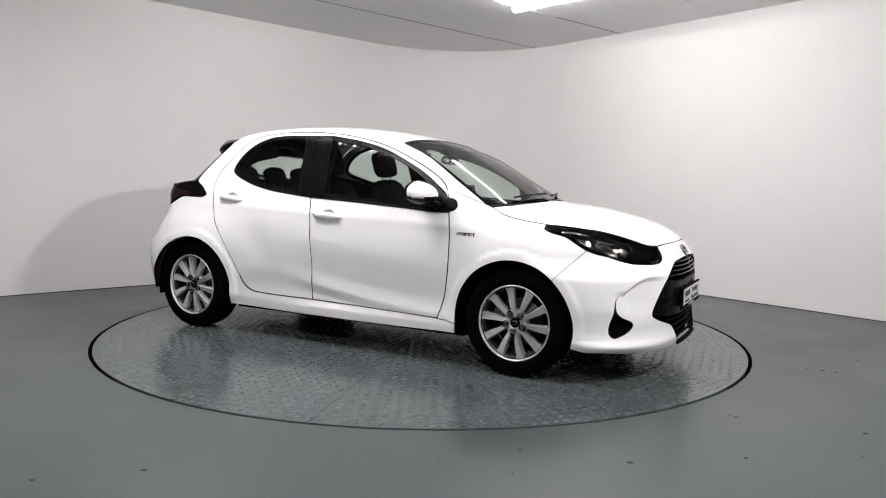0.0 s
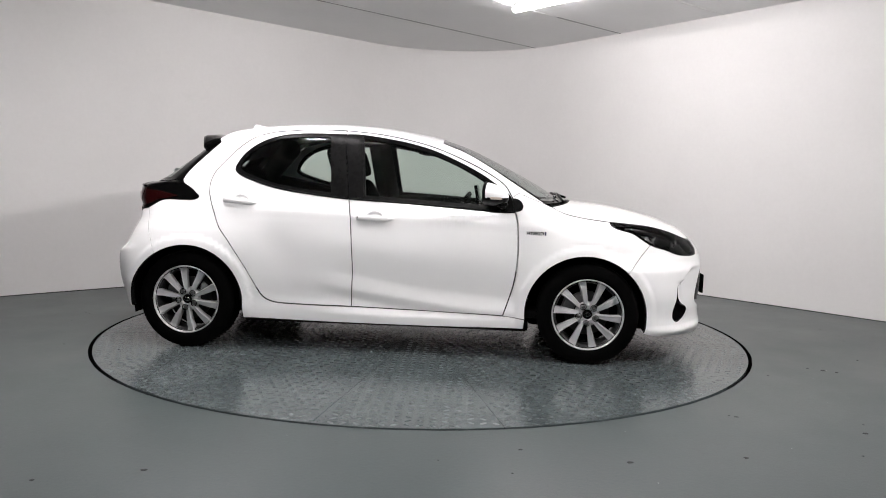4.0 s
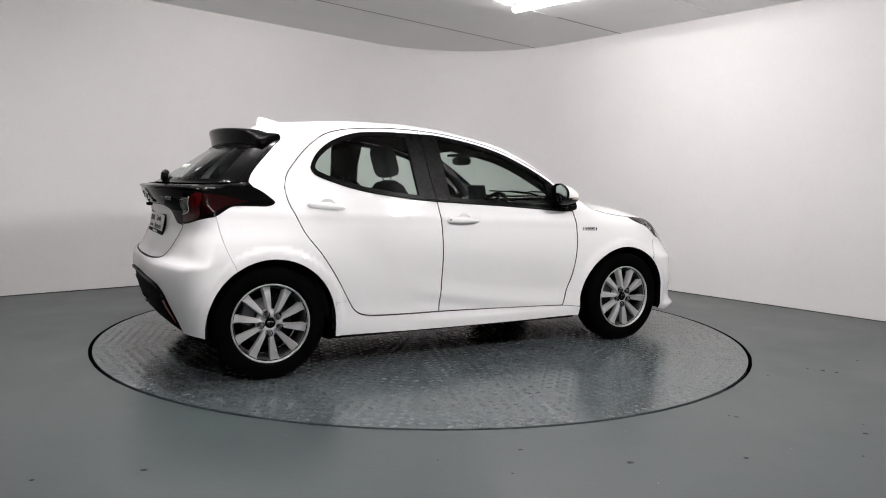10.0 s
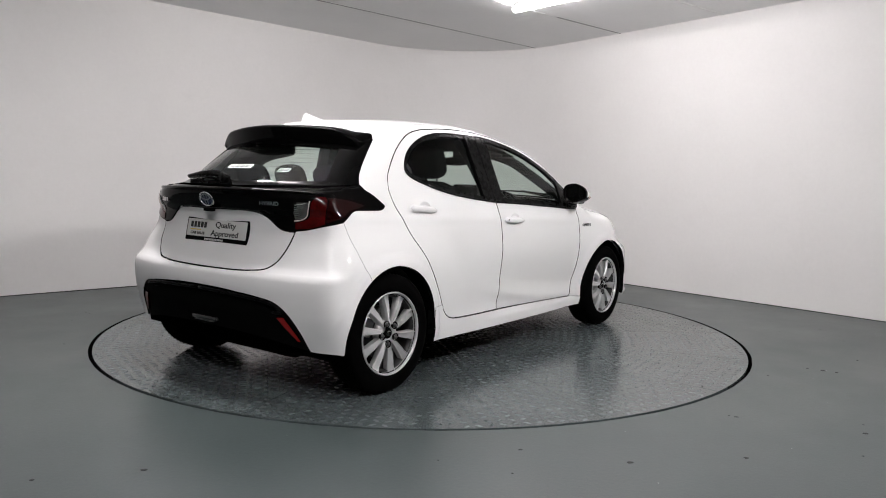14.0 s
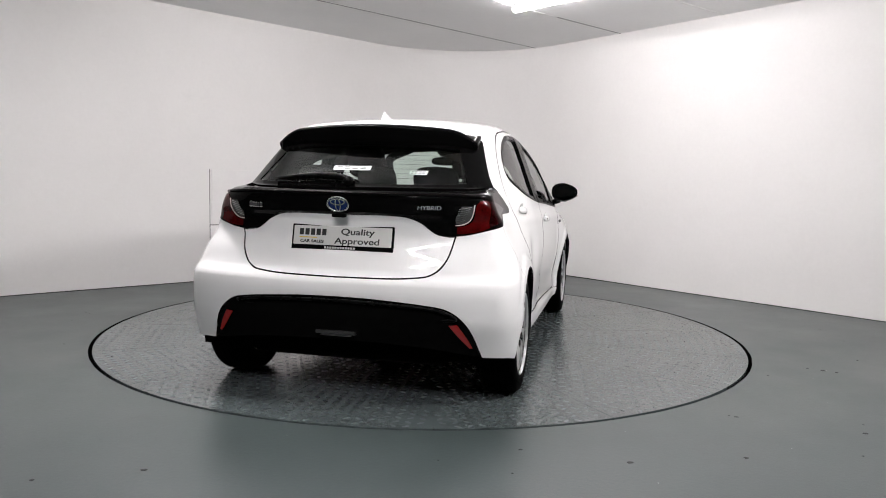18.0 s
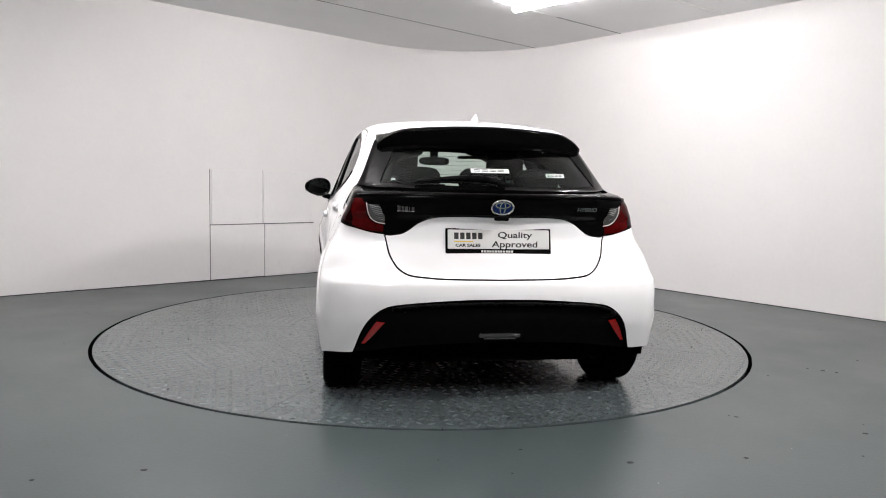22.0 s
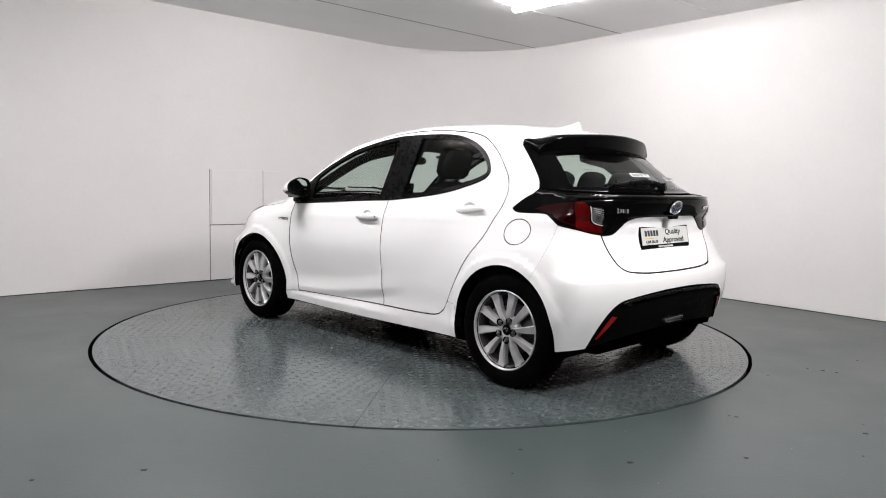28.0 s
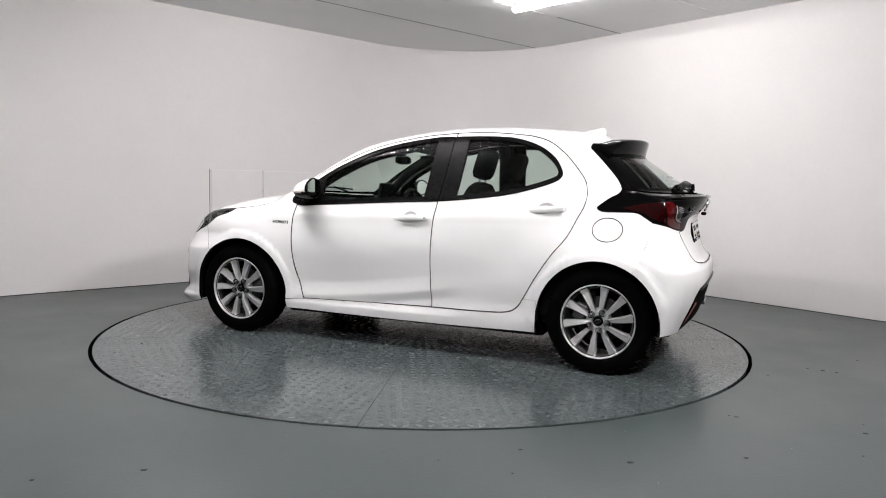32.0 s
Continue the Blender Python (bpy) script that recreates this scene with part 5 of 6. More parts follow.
def number_plate(car, m, which):
    """A show plate in a black holder; m: x to the reader's right, y up, z towards the reader."""
    bm = box((-0.267, -0.063, -0.012), (0.267, 0.063, 0.003), 0.005, 2, m)
    holder = part("plate_holder", bm, GRAIN_BLACK, car, "black plate holder with a pale dealer plate")
    part("plate", box((-0.257, -0.040, 0.0), (0.257, 0.055, 0.0055), 0.002, 1, m), PLATE_WHITE, holder, "pale plate with dark lettering")
    def bars(name, x0, x1, y0, y1, n, mat, z=0.0056):
        bm = bmesh.new()
        w = (x1 - x0) / n
        for i in range(n):
            add_box(bm, (x0 + i * w, y0, z), (x0 + i * w + w * 0.72, y1, z + 0.0012), 0, 1, m)
        part(name, bm, mat, holder)
    # names become plain bars, in the ink of the print
    bars("print_bar", -0.225, -0.075, 0.008, 0.040, 5, PLATE_INK)
    bars("print_line", -0.225, -0.095, -0.006, -0.0015, 1, PLATE_YELLOW)
    bars("holder_print", -0.09, 0.075, -0.057, -0.047, 12, PLATE_WHITE, 0.0032)
    for text, x, y, h, w in (("CAR SALES", -0.157, -0.023, 0.014, 0.125), ("Quality", 0.08, 0.028, 0.03, 0.175), ("Approved", 0.08, -0.018, 0.03, 0.235)):
        lettering("plate_word", text, h, m @ Matrix.Translation((x, y, 0.0062)), PLATE_INK, holder, 0.0006, 0.04, 0.0007, w)


# ---- rear end ----
def rear_end(car):
    # Black edges stand for shade in the gaps, not for trim.
    pan = (PAINT, SATIN_BLACK)
    corner_s = dense("side", [(-1.361, 1.084), (-1.345, 1.06), (-1.30, 1.035), (-1.255, 1.0), (-1.228, 0.972)])
    low_side = dense("side", [(-1.228, 0.972), (-1.258, 0.953), (-1.35, 0.950), (-1.465, 0.948), (-1.51, 0.925), (-1.556, 0.896)])
    low_lamp = [low_side[-1]] + mixed(("back", [(0.715, 0.877), (0.626, 0.855), (0.566, 0.847), (0.532, 0.846)]))
    low_mid = [low_lamp[-1]] + mixed(("back", [(0.48, 0.855), (0.449, 0.872), (0.40, 0.908), (0.34, 0.934), (0.26, 0.943), (0.0, 0.942)]))
    ledge = mixed(("back", [(0.0, 1.060), (0.3, 1.061), (0.55, 1.064), (0.64, 1.068)])) + [corner_s[0]]
    garnish = chart_loop("rear", ledge, corner_s, low_side, low_lamp, low_mid, other_side(low_mid), other_side(low_lamp), other_side(low_side), other_side(corner_s), other_side(ledge))
    # white lower tailgate
    seam = [low_lamp[-2]] + mixed(("back", [(0.552, 0.79), (0.537, 0.739), (0.503, 0.687), (0.456, 0.657), (0.37, 0.645), (0.285, 0.640), (0.0, 0.636)]))
    lower = chart_loop("rear", low_mid, other_side(low_mid), [(low_lamp[-1][0], -low_lamp[-1][1], low_lamp[-1][2]), (low_lamp[-2][0], -low_lamp[-2][1], low_lamp[-2][2])], [(x, -y, z) for x, y, z in seam], seam[::-1], [low_lamp[-2], low_lamp[-1]])
    gate = skin_panel("tailgate", "rear", lower, pan, car, gap=0.0055, grid=0.02, label="white tailgate, closed, with a black band and glass")
    skin_panel("tail_band", "rear", garnish, (GLOSS_BLACK, GLOSS_BLACK), gate, gap=0.001, lift=0.003, depth=0.02, grid=0.016, label="gloss black band between the tail lights")
    lip = mixed(("back", [(0.0, 1.044), (0.3, 1.044), (0.6, 1.04), (0.69, 1.034)]))
    bm = bmesh.new()
    add_tube(bm, [(x - 0.006, y, z) for x, y, z in smooth(other_side(lip) + lip[1:], 0.03)], 0.009, 8)
    part("band_lip", bm, GLOSS_BLACK, gate, "", True)
    for s in (1, -1):
        flip = (lambda l: l) if s == 1 else (lambda l: [(x, -y, z) for x, y, z in l])
        red = mixed(("back", [(0.668, 1.022), (0.700, 1.020), (0.712, 1.0), (0.716, 0.95), (0.714, 0.89)])), mixed(("back", [(0.714, 0.89), (0.66, 0.868), (0.60, 0.860), (0.562, 0.858)])), mixed(("back", [(0.562, 0.858), (0.562, 0.893)])), mixed(("back", [(0.562, 0.893), (0.600, 0.900), (0.630, 0.918), (0.646, 0.95), (0.650, 0.99), (0.668, 1.022)]))
        tail = skin_panel("tail_light", "rear", chart_loop("rear", *[flip(l) for l in red]), (RED_LENS, DARK_RED), car, gap=0.001, lift=0.007, depth=0.008, grid=0.012, label="red and clear tail light set in the black band")
        clear = mixed(("back", [(0.646, 0.995), (0.60, 0.994), (0.585, 0.993)])), mixed(("back", [(0.585, 0.993), (0.582, 0.965), (0.560, 0.945), (0.558, 0.903)])), mixed(("back", [(0.558, 0.903), (0.597, 0.908), (0.624, 0.925), (0.640, 0.955), (0.646, 0.995)]))
        clear_ob = skin_panel("clear_lens", "rear", chart_loop("rear", *[flip(l) for l in clear]), (CLEAR_LENS, GLOSS_BLACK), tail, gap=0.002, lift=0.006, depth=0.006, grid=0.008, label="clear faceted lens")
        bm = bmesh.new()
        for k in range(7):
            zz = 0.915 + 0.0105 * k
            y0_, y1_ = 0.563 + 0.003 * k, 0.604 + 0.0055 * k
            q = seen_from("back", [(y0_, zz), ((y0_ + y1_) / 2, zz + 0.004), (y1_, zz + 0.011)], 0.008)
            add_tube(bm, [(a, s * b, c) for a, b, c in q], 0.0018, 6)
        part("lens_ribs", bm, LAMP_CHROME, tail)
        q = seen_from("back", smooth([(0.650, 1.000), (0.643, 0.955), (0.627, 0.923), (0.599, 0.905), (0.560, 0.899)], 0.012), 0.0085)
        bm = bmesh.new()
        add_tube(bm, [(a, s * b, c) for a, b, c in q], 0.0026, 6)
        part("light_guide", bm, PALE_GUIDE, tail, "thin pale light guide", True)
        wing = mixed(("side", [(-1.37, 0.977), (-1.43, 0.963), (-1.50, 0.950), (-1.545, 0.925)]), ("back", [(0.716, 0.892)])), mixed(("back", [(0.716, 0.892), (0.718, 0.95), (0.714, 1.0), (0.702, 1.02)])), mixed(("back", [(0.702, 1.02)]), ("side", [(-1.53, 1.012), (-1.46, 1.0), (-1.37, 0.977)]))
        skin_panel("side_lens", "rear", chart_loop("rear", *[flip(l) for l in wing]), (DARK_RED, DARK_RED), tail, gap=0.001, lift=0.0045, depth=0.004, grid=0.012, label="dark red side lens")
    # rear glass in its black border
    fin = dense("side", [(-1.361, 1.084), (-1.345, 1.12), (-1.31, 1.165), (-1.231, 1.248), (-1.148, 1.329)])
    top_edge = [fin[-1]] + mixed(("back", [(0.48, 1.33), (0.25, 1.335), (0.0, 1.335)]))
    sill = mixed(("back", [(0.0, 1.068), (0.3, 1.069), (0.55, 1.072), (0.62, 1.076)])) + [fin[0]]
    border = chart_loop("rear", sill, fin, top_edge, other_side(top_edge), other_side(fin), other_side(sill))
    pane_side = mixed(("back", [(0.575, 1.098), (0.555, 1.14), (0.515, 1.22), (0.49, 1.275)]))
    pane_top = [pane_side[-1]] + mixed(("back", [(0.25, 1.29), (0.0, 1.292)]))
    pane_low = mixed(("back", [(0.0, 1.090), (0.3, 1.091), (0.575, 1.098)]))
    pane = chart_loop("rear", pane_low, pane_side, pane_top, other_side(pane_top), other_side(pane_side), other_side(pane_low))
    skin_panel("rear_border", "rear", border, (GLOSS_BLACK, GLOSS_BLACK), gate, holes=[pane], hole_gap=0.0, gap=0.001, lift=0.0, depth=0.012, grid=0.018, label="gloss black border of the rear glass")
    skin_panel("rear_glass", "rear", pane, (PRIVACY, PRIVACY), gate, gap=-0.003, lift=-0.004, depth=0, label="tinted rear window")
    # heater wires
    for k in range(7):
        z = 1.12 + 0.024 * k
        q = seen_from("back", [(y, z) for y in np.linspace(-0.47 + 0.01 * k, 0.47 - 0.01 * k, 15)], -0.006)
        bm = bmesh.new()
        add_tube(bm, [tuple(v) for v in q], 0.0006, 4)
        part("heater_wire", bm, SATIN_BLACK, gate)
    # stickers on the glass
    for y, z, w, h, tilt in ((0.015, 1.168, 0.20, 0.034, 0), (-0.335, 1.150, 0.095, 0.032, -3)):
        c = seen_from("back", [(y, z)], -0.002)[0]
        m = pose(c[0], y, z) @ pose(0, 0, 0, 0, 0, -90) @ pose(0, 0, 0, 38, 0, tilt)
        st = part("sticker", box((-w / 2, -h / 2, 0), (w / 2, h / 2, 0.001), 0, 1, m), STICKER, gate, "pale paper sticker behind the glass")
        bm = bmesh.new()
        for r_ in range(2):
            for i in range(4):
                add_box(bm, (-w * 0.42 + i * w * 0.21, h * (0.12 - 0.36 * r_), 0.0012), (-w * 0.42 + i * w * 0.21 + w * 0.16, h * (0.12 - 0.36 * r_) + h * 0.18, 0.0016), 0, 1, m)
        part("sticker_print", bm, PLATE_INK, gate)
    # roof spoiler
    bm = bmesh.new()
    rows = []
    n = 40
    for i in range(n + 1):
        y = -0.57 + 1.14 * i / n
        u = abs(y) / 0.57
        xt = -1.405 + 0.42 * y * y
        xf = -1.215 + 0.06 * u ** 3
        zr = float(on_skin("top", [(min(xf, 0), min(abs(y), 0.50))])[0][2])
        zt = 1.402 - 0.10 * y * y - 0.055 * max(0, (u - 0.72) / 0.28) ** 2
        zf = min(zr, zt + 0.05) - 0.006
        drop = 0.116 * (1 - 0.55 * max(0, (u - 0.82) / 0.18))
        prof = [(xf, zf), (-1.292 + 0.10 * u ** 3, zf * 0.5 + zt * 0.5 + 0.010), (xt + 0.02, zt + 0.003), (xt, zt - 0.005), (xt - 0.002, zt - 0.016), (xt + 0.012, zt - drop * 0.6), (xt + 0.02, zt - drop), (xt + 0.07, zt - drop + 0.006), (xf + 0.02, zf - 0.045)]
        rows.append([bm.verts.new((px, y, pz)) for px, pz in prof])
    for a, b in zip(rows, rows[1:]):
        for k in range(len(a) - 1):
            bm.faces.new((a[k], a[k + 1], b[k + 1], b[k]))
    bm.faces.new(rows[0])
    bm.faces.new(rows[-1][::-1])
    bmesh.ops.recalc_face_normals(bm, faces=bm.faces)
    sp = part("spoiler", bm, GLOSS_BLACK, gate, "gloss black roof spoiler", True)
    bm = bmesh.new()
    add_box(bm, (-1.392, -0.11, 1.352), (-1.386, 0.11, 1.366), 0.002)
    part("brake_lamp", bm, DARK_RED, gate, "dark red high brake light strip")
    # rear wiper: a thick cover over its arm, and the blade under it
    a = seen_from("back", [(-0.015, 1.100), (0.0, 1.112), (0.05, 1.122), (0.14, 1.126), (0.25, 1.122), (0.36, 1.112), (0.40, 1.108)], 0.020)
    line = smooth([tuple(v) for v in a], 0.03)
    bm = bmesh.new()
    add_tube(bm, line, [0.010 + 0.009 * math.sin(math.pi * min(1, 0.12 + 1.15 * k / len(line))) if k < len(line) * 0.75 else 0.010 for k in range(len(line))], 10)
    w = part("rear_wiper", bm, SATIN_BLACK, gate, "black rear wiper", True)
    q = seen_from("back", [(y, 1.098 + 0.010 * math.sin((y - 0.05) * 8)) for y in (0.06, 0.18, 0.28, 0.41)], 0.010)
    bm = bmesh.new()
    add_tube(bm, [tuple(v) for v in q], 0.007, 6)
    part("wiper_blade", bm, SATIN_BLACK, gate, "", True)
    bm = bmesh.new()
    add_tube(bm, [tuple(a[0] + np.array([0.03, 0, 0.0])), tuple(a[0] + np.array([-0.006, 0, 0.004]))], 0.024, 14)
    part("wiper_hub", bm, SATIN_BLACK, gate, "", True)
    # badges
    c = seen_from("back", [(0.0, 0.991)], 0.003)[0]
    emblem(gate, pose(c[0] - 0.006, 0, 0.990) @ pose(0, 0, 0, 0, 0, -90) @ pose(0, 0, 0, 90 + 20, 0, 0), 0.058, 0.042)
    bm = bmesh.new()
    for i, (w_, tall) in enumerate(((0.017, 1.0), (0.015, 0.85), (0.014, 0.85), (0.006, 0.85), (0.015, 0.85))):
        y = 0.505 - (0.0, 0.019, 0.037, 0.055, 0.066)[i] - w_ / 2
        c = seen_from("back", [(y, 0.975)], 0.006)[0]
        add_box(bm, (c[0] - 0.004, y - w_ / 2, 0.963), (c[0] + 0.004, y + w_ / 2, 0.963 + 0.027 * tall), 0.002, 1)
    part("model_mark", bm, CHROME, gate, "chrome mark of plain bars")
    c = seen_from("back", [(-0.40, 0.978), (-0.49, 0.978)], 0.006)
    yaw = math.degrees(math.atan2(c[1][0] - c[0][0], 0.09))
    mid = (c[0] + c[1]) / 2
    lettering("badge_word", "HYBRID", 0.021, pose(mid[0] - 0.004, mid[1], 0.982) @ pose(0, 0, 0, 0, 0, -90 + yaw) @ pose(0, 0, 0, 112, 0, 0), CHROME, gate, 0.0015, 0.1, 0.0004, 0.115)
    c = seen_from("back", [(0.0, 0.825)])[0]
    number_plate(gate, pose(-1.742, 0, 0.822) @ pose(0, 0, 0, 0, 0, -90) @ pose(0, 0, 0, 90 - 11, 0, 0), "rear")
    bm = bmesh.new()
    add_box(bm, (-1.80, -0.035, 0.925), (-1.77, 0.035, 0.945), 0.006)
    part("gate_button", bm, GRAIN_BLACK, gate, "black tailgate release")
    # bumper and lower panel
    b_seam = dense("side", [(-1.556, 0.896), (-1.531, 0.763), ARCH_R_TOP])
    arch = mixed(("side", ring_of(*ARCH_R, 123, 187, 16)))
    foot = [arch[-1]] + mixed(("side", [(-1.66, 0.264)]), ("back", [(0.735, 0.268), (0.712, 0.270)]))
    edge = [foot[-1]] + mixed(("back", [(0.672, 0.385), (0.640, 0.44), (0.607, 0.474), (0.57, 0.499), (0.533, 0.513), (0.45, 0.525), (0.363, 0.533), (0.18, 0.544), (0.0, 0.547)]))
    shelf = low_lamp[:-1]
    bumper = chart_loop("rear", shelf[::-1], b_seam, arch, foot, edge, other_side(edge), other_side(foot), other_side(arch), other_side(b_seam), other_side(shelf[::-1]), [(x, -y, z) for x, y, z in seam], seam[::-1])
    skin_panel("rear_bumper", "rear", bumper, pan, car, gap=0.001, depth=0.03, grid=0.02, label="white rear bumper with a dark lower panel")
    under = [foot[-1]] + mixed(("back", [(0.66, 0.275), (0.5, 0.300), (0.25, 0.318), (0.0, 0.320)]))
    low = chart_loop("rear", edge, other_side(edge), [(x, -y, z) for x, y, z in under], under[::-1])
    valance = skin_panel("rear_valance", "rear", low, (GRAIN_BLACK, GRAIN_BLACK), car, gap=0.002, lift=-0.012, depth=0.05, grid=0.025, label="black grained lower rear panel")
    ridge = mixed(("back", [(0.60, 0.462), (0.53, 0.498), (0.45, 0.511), (0.30, 0.520), (0.0, 0.528)]))
    bm = bmesh.new()
    add_tube(bm, smooth(other_side(ridge) + ridge[1:], 0.03), 0.008, 8)
    part("valance_ridge", bm, SATIN_BLACK, valance, "", True)
    for s in (1, -1):
        flip = (lambda l: l) if s == 1 else (lambda l: [(x, -y, z) for x, y, z in l])
        r1 = mixed(("back", [(0.603, 0.437), (0.560, 0.432)])), mixed(("back", [(0.560, 0.432), (0.60, 0.38), (0.655, 0.316)])), mixed(("back", [(0.655, 0.316), (0.672, 0.318)])), mixed(("back", [(0.672, 0.318), (0.640, 0.38), (0.603, 0.437)]))
        skin_panel("reflector", "rear", chart_loop("rear", *[flip(l) for l in r1]), (REFLECTOR, DARK_RED), valance, gap=0.001, lift=0.002, depth=0.02, grid=0.012, label="red slanting reflector")
    bm = bmesh.new()
    add_box(bm, (-1.826, -0.105, 0.352), (-1.79, 0.105, 0.374), 0.008)
    part("fog_lamp", bm, material("smoked_lens", grey(0.05), 0.1, 0.3, 0.4), valance, "smoked strip lamp in the lower panel")
    part("fog_trim", box((-1.828, -0.08, 0.347), (-1.80, 0.08, 0.350), 0.0012, 1), NUT_DARK, valance, "thin bright lamp edge")
    # roof aerial
    zr = float(on_skin("top", [(-1.05, 0.0)])[0][2])
    bm = bmesh.new()
    rows = []
    for i in range(13):
        s = i / 12
        x = -1.13 + 0.175 * s
        h = 0.062 * (1 - s) ** 1.25 * min(1, 0.75 + 3 * s) + 0.002
        w = 0.020 * (1 - 0.6 * s) + 0.004
        z0 = float(on_skin("top", [(x, 0.0)])[0][2]) - 0.004
        rows.append([bm.verts.new((x + dx, y, z0 + z)) for y, z, dx in ((-w, 0, 0), (-w * 0.55, h * 0.45, 0), (-w * 0.16, h * 0.95, 0.002), (0, h, 0.003), (w * 0.16, h * 0.95, 0.002), (w * 0.55, h * 0.45, 0), (w, 0, 0))])
    for a, b in zip(rows, rows[1:]):
        for k in range(6):
            bm.faces.new((a[k], a[k + 1], b[k + 1], b[k]))
    bm.faces.new(rows[0])
    bm.faces.new(rows[-1][::-1])
    bmesh.ops.recalc_face_normals(bm, faces=bm.faces)
    part("aerial", bm, PAINT, car, "white shark-fin aerial", True)


# ---- mirrors, badges on the wings ----
def mirrors(car):
    for s in (1, -1):
        def place(x, y, z):
            return (x, s * y, z)
        cx, cy, cz = 0.715, 0.886, 1.030
        bm = bmesh.new()
        rows, cols, nr = [], 48, 24
        # shell: open towards the rear
        for i in range(nr + 1):
            t = i / nr
            x = 0.630 + 0.150 * t
            k = max(0.0, 1 - max(0, t - 0.08) ** 2.2 / 0.8324) ** 0.5 if t < 0.999 else 0.0
            row = []
            for j in range(cols):
                a = 2 * math.pi * j / cols
                c, d = math.cos(a), math.sin(a)
                px = abs(c) ** 0.74 * (1 if c > 0 else -1) * 0.099 * k
                pz = abs(d) ** 0.74 * (1 if d > 0 else -1) * 0.068 * k
                taper = 1 - 0.34 * (px > 0) * (px / 0.099)
                row.append(bm.verts.new(place(x - 0.10 * px, cy + px, cz + 0.012 + pz * taper - 0.022 * t)))
            rows.append(row)
        for a, b in zip(rows, rows[1:]):
            for j in range(cols):
                f = bm.faces.new((a[j], a[(j + 1) % cols], b[(j + 1) % cols], b[j]))
                if sum(v.co.z for v in f.verts) / 4 < cz - 0.012 or sum(v.co.x + 0.1 * (abs(v.co.y) - cy) for v in f.verts) / 4 < 0.647:
                    f.material_index = 1
        bmesh.ops.remove_doubles(bm, verts=bm.verts, dist=1e-5)
        bmesh.ops.recalc_face_normals(bm, faces=bm.faces)
        shell = part("door_mirror", bm, [PAINT, SATIN_BLACK], car, "white door mirror with a black lower half", True)
        bm = bmesh.new()
        ring = []
        for j in range(cols):
            a = 2 * math.pi * j / cols
            c, d = math.cos(a), math.sin(a)
            ring.append((abs(c) ** 0.74 * (1 if c > 0 else -1), abs(d) ** 0.74 * (1 if d > 0 else -1)))
        for k0, k1, x0, x1 in ((1.0, 0.82, 0.634, 0.641), (1.03, 1.0, 0.645, 0.634)):
            o = [bm.verts.new(place(x0 - 0.0121 * u * k0, cy + 0.097 * u * k0, cz + 0.012 + 0.068 * v * k0 * (1 - 0.34 * max(0, u)))) for u, v in ring]
            p = [bm.verts.new(place(x1 - 0.0121 * u * k1, cy + 0.097 * u * k1, cz + 0.012 + 0.068 * v * k1 * (1 - 0.34 * max(0, u)))) for u, v in ring]
            for j in range(cols):
                bm.faces.new((o[j], o[(j + 1) % cols], p[(j + 1) % cols], p[j]))
        part("mirror_rim", bm, GLOSS_BLACK, shell, "black mirror rim", True)
        bm = bmesh.new()
        bm.faces.new([bm.verts.new(place(0.6385 - 0.0121 * u * 0.88 - 0.006 * u, cy + 0.097 * u * 0.88, cz + 0.012 + 0.068 * v * 0.88 * (1 - 0.34 * max(0, u)))) for u, v in ring])
        part("mirror_pane", bm, MIRROR, shell, "silvered mirror glass")
        bm = bmesh.new()
        q = [(0.745, 0.905, 1.010), (0.738, 0.94, 1.012), (0.715, 0.966, 1.014), (0.67, 0.977, 1.016)]
        add_tube(bm, smooth([place(*v) for v in q], 0.02), 0.0085, 8)
        part("turn_lamp", bm, AMBER, shell, "clear turn signal strip", True)
        bm = bmesh.new()
        add_tube(bm, smooth([place(0.765, 0.785, 0.955), place(0.745, 0.805, 0.965), place(0.725, 0.84, 0.975)], 0.02), 0.022, 10)
        add_box(bm, (0.69, min(s * 0.81, s * 0.90), 0.966), (0.77, max(s * 0.81, s * 0.90), 0.99), 0.01)
        part("mirror_arm", bm, SATIN_BLACK, shell, "black mirror arm", True)
        # word on the wing
        a, b = on_skin("side_l", [(0.90, 0.80), (0.99, 0.80)], 0.001)
        yaw = math.degrees(math.atan2(b[1] - a[1], b[0] - a[0]))
        if s == 1:
            m = pose(0.945, (a[1] + b[1]) / 2, 0.801) @ pose(0, 0, 0, 0, 0, 180 + yaw) @ pose(0, 0, 0, 88, 0, 0)
        else:
            m = pose(0.945, -(a[1] + b[1]) / 2, 0.801) @ pose(0, 0, 0, 0, 0, -yaw) @ pose(0, 0, 0, 88, 0, 0)
        word = lettering("wing_badge", "HYBRID", 0.021, m, BADGE_DARK, car, 0.0015, 0.1, 0.0004, 0.105)
        bm = bmesh.new()
        add_box(bm, (0.060, -0.011, 0), (0.068, 0.012, 0.002), 0.001, 1, m)
        part("badge_dot", bm, BADGE_BLUE, car, "small blue badge bar")


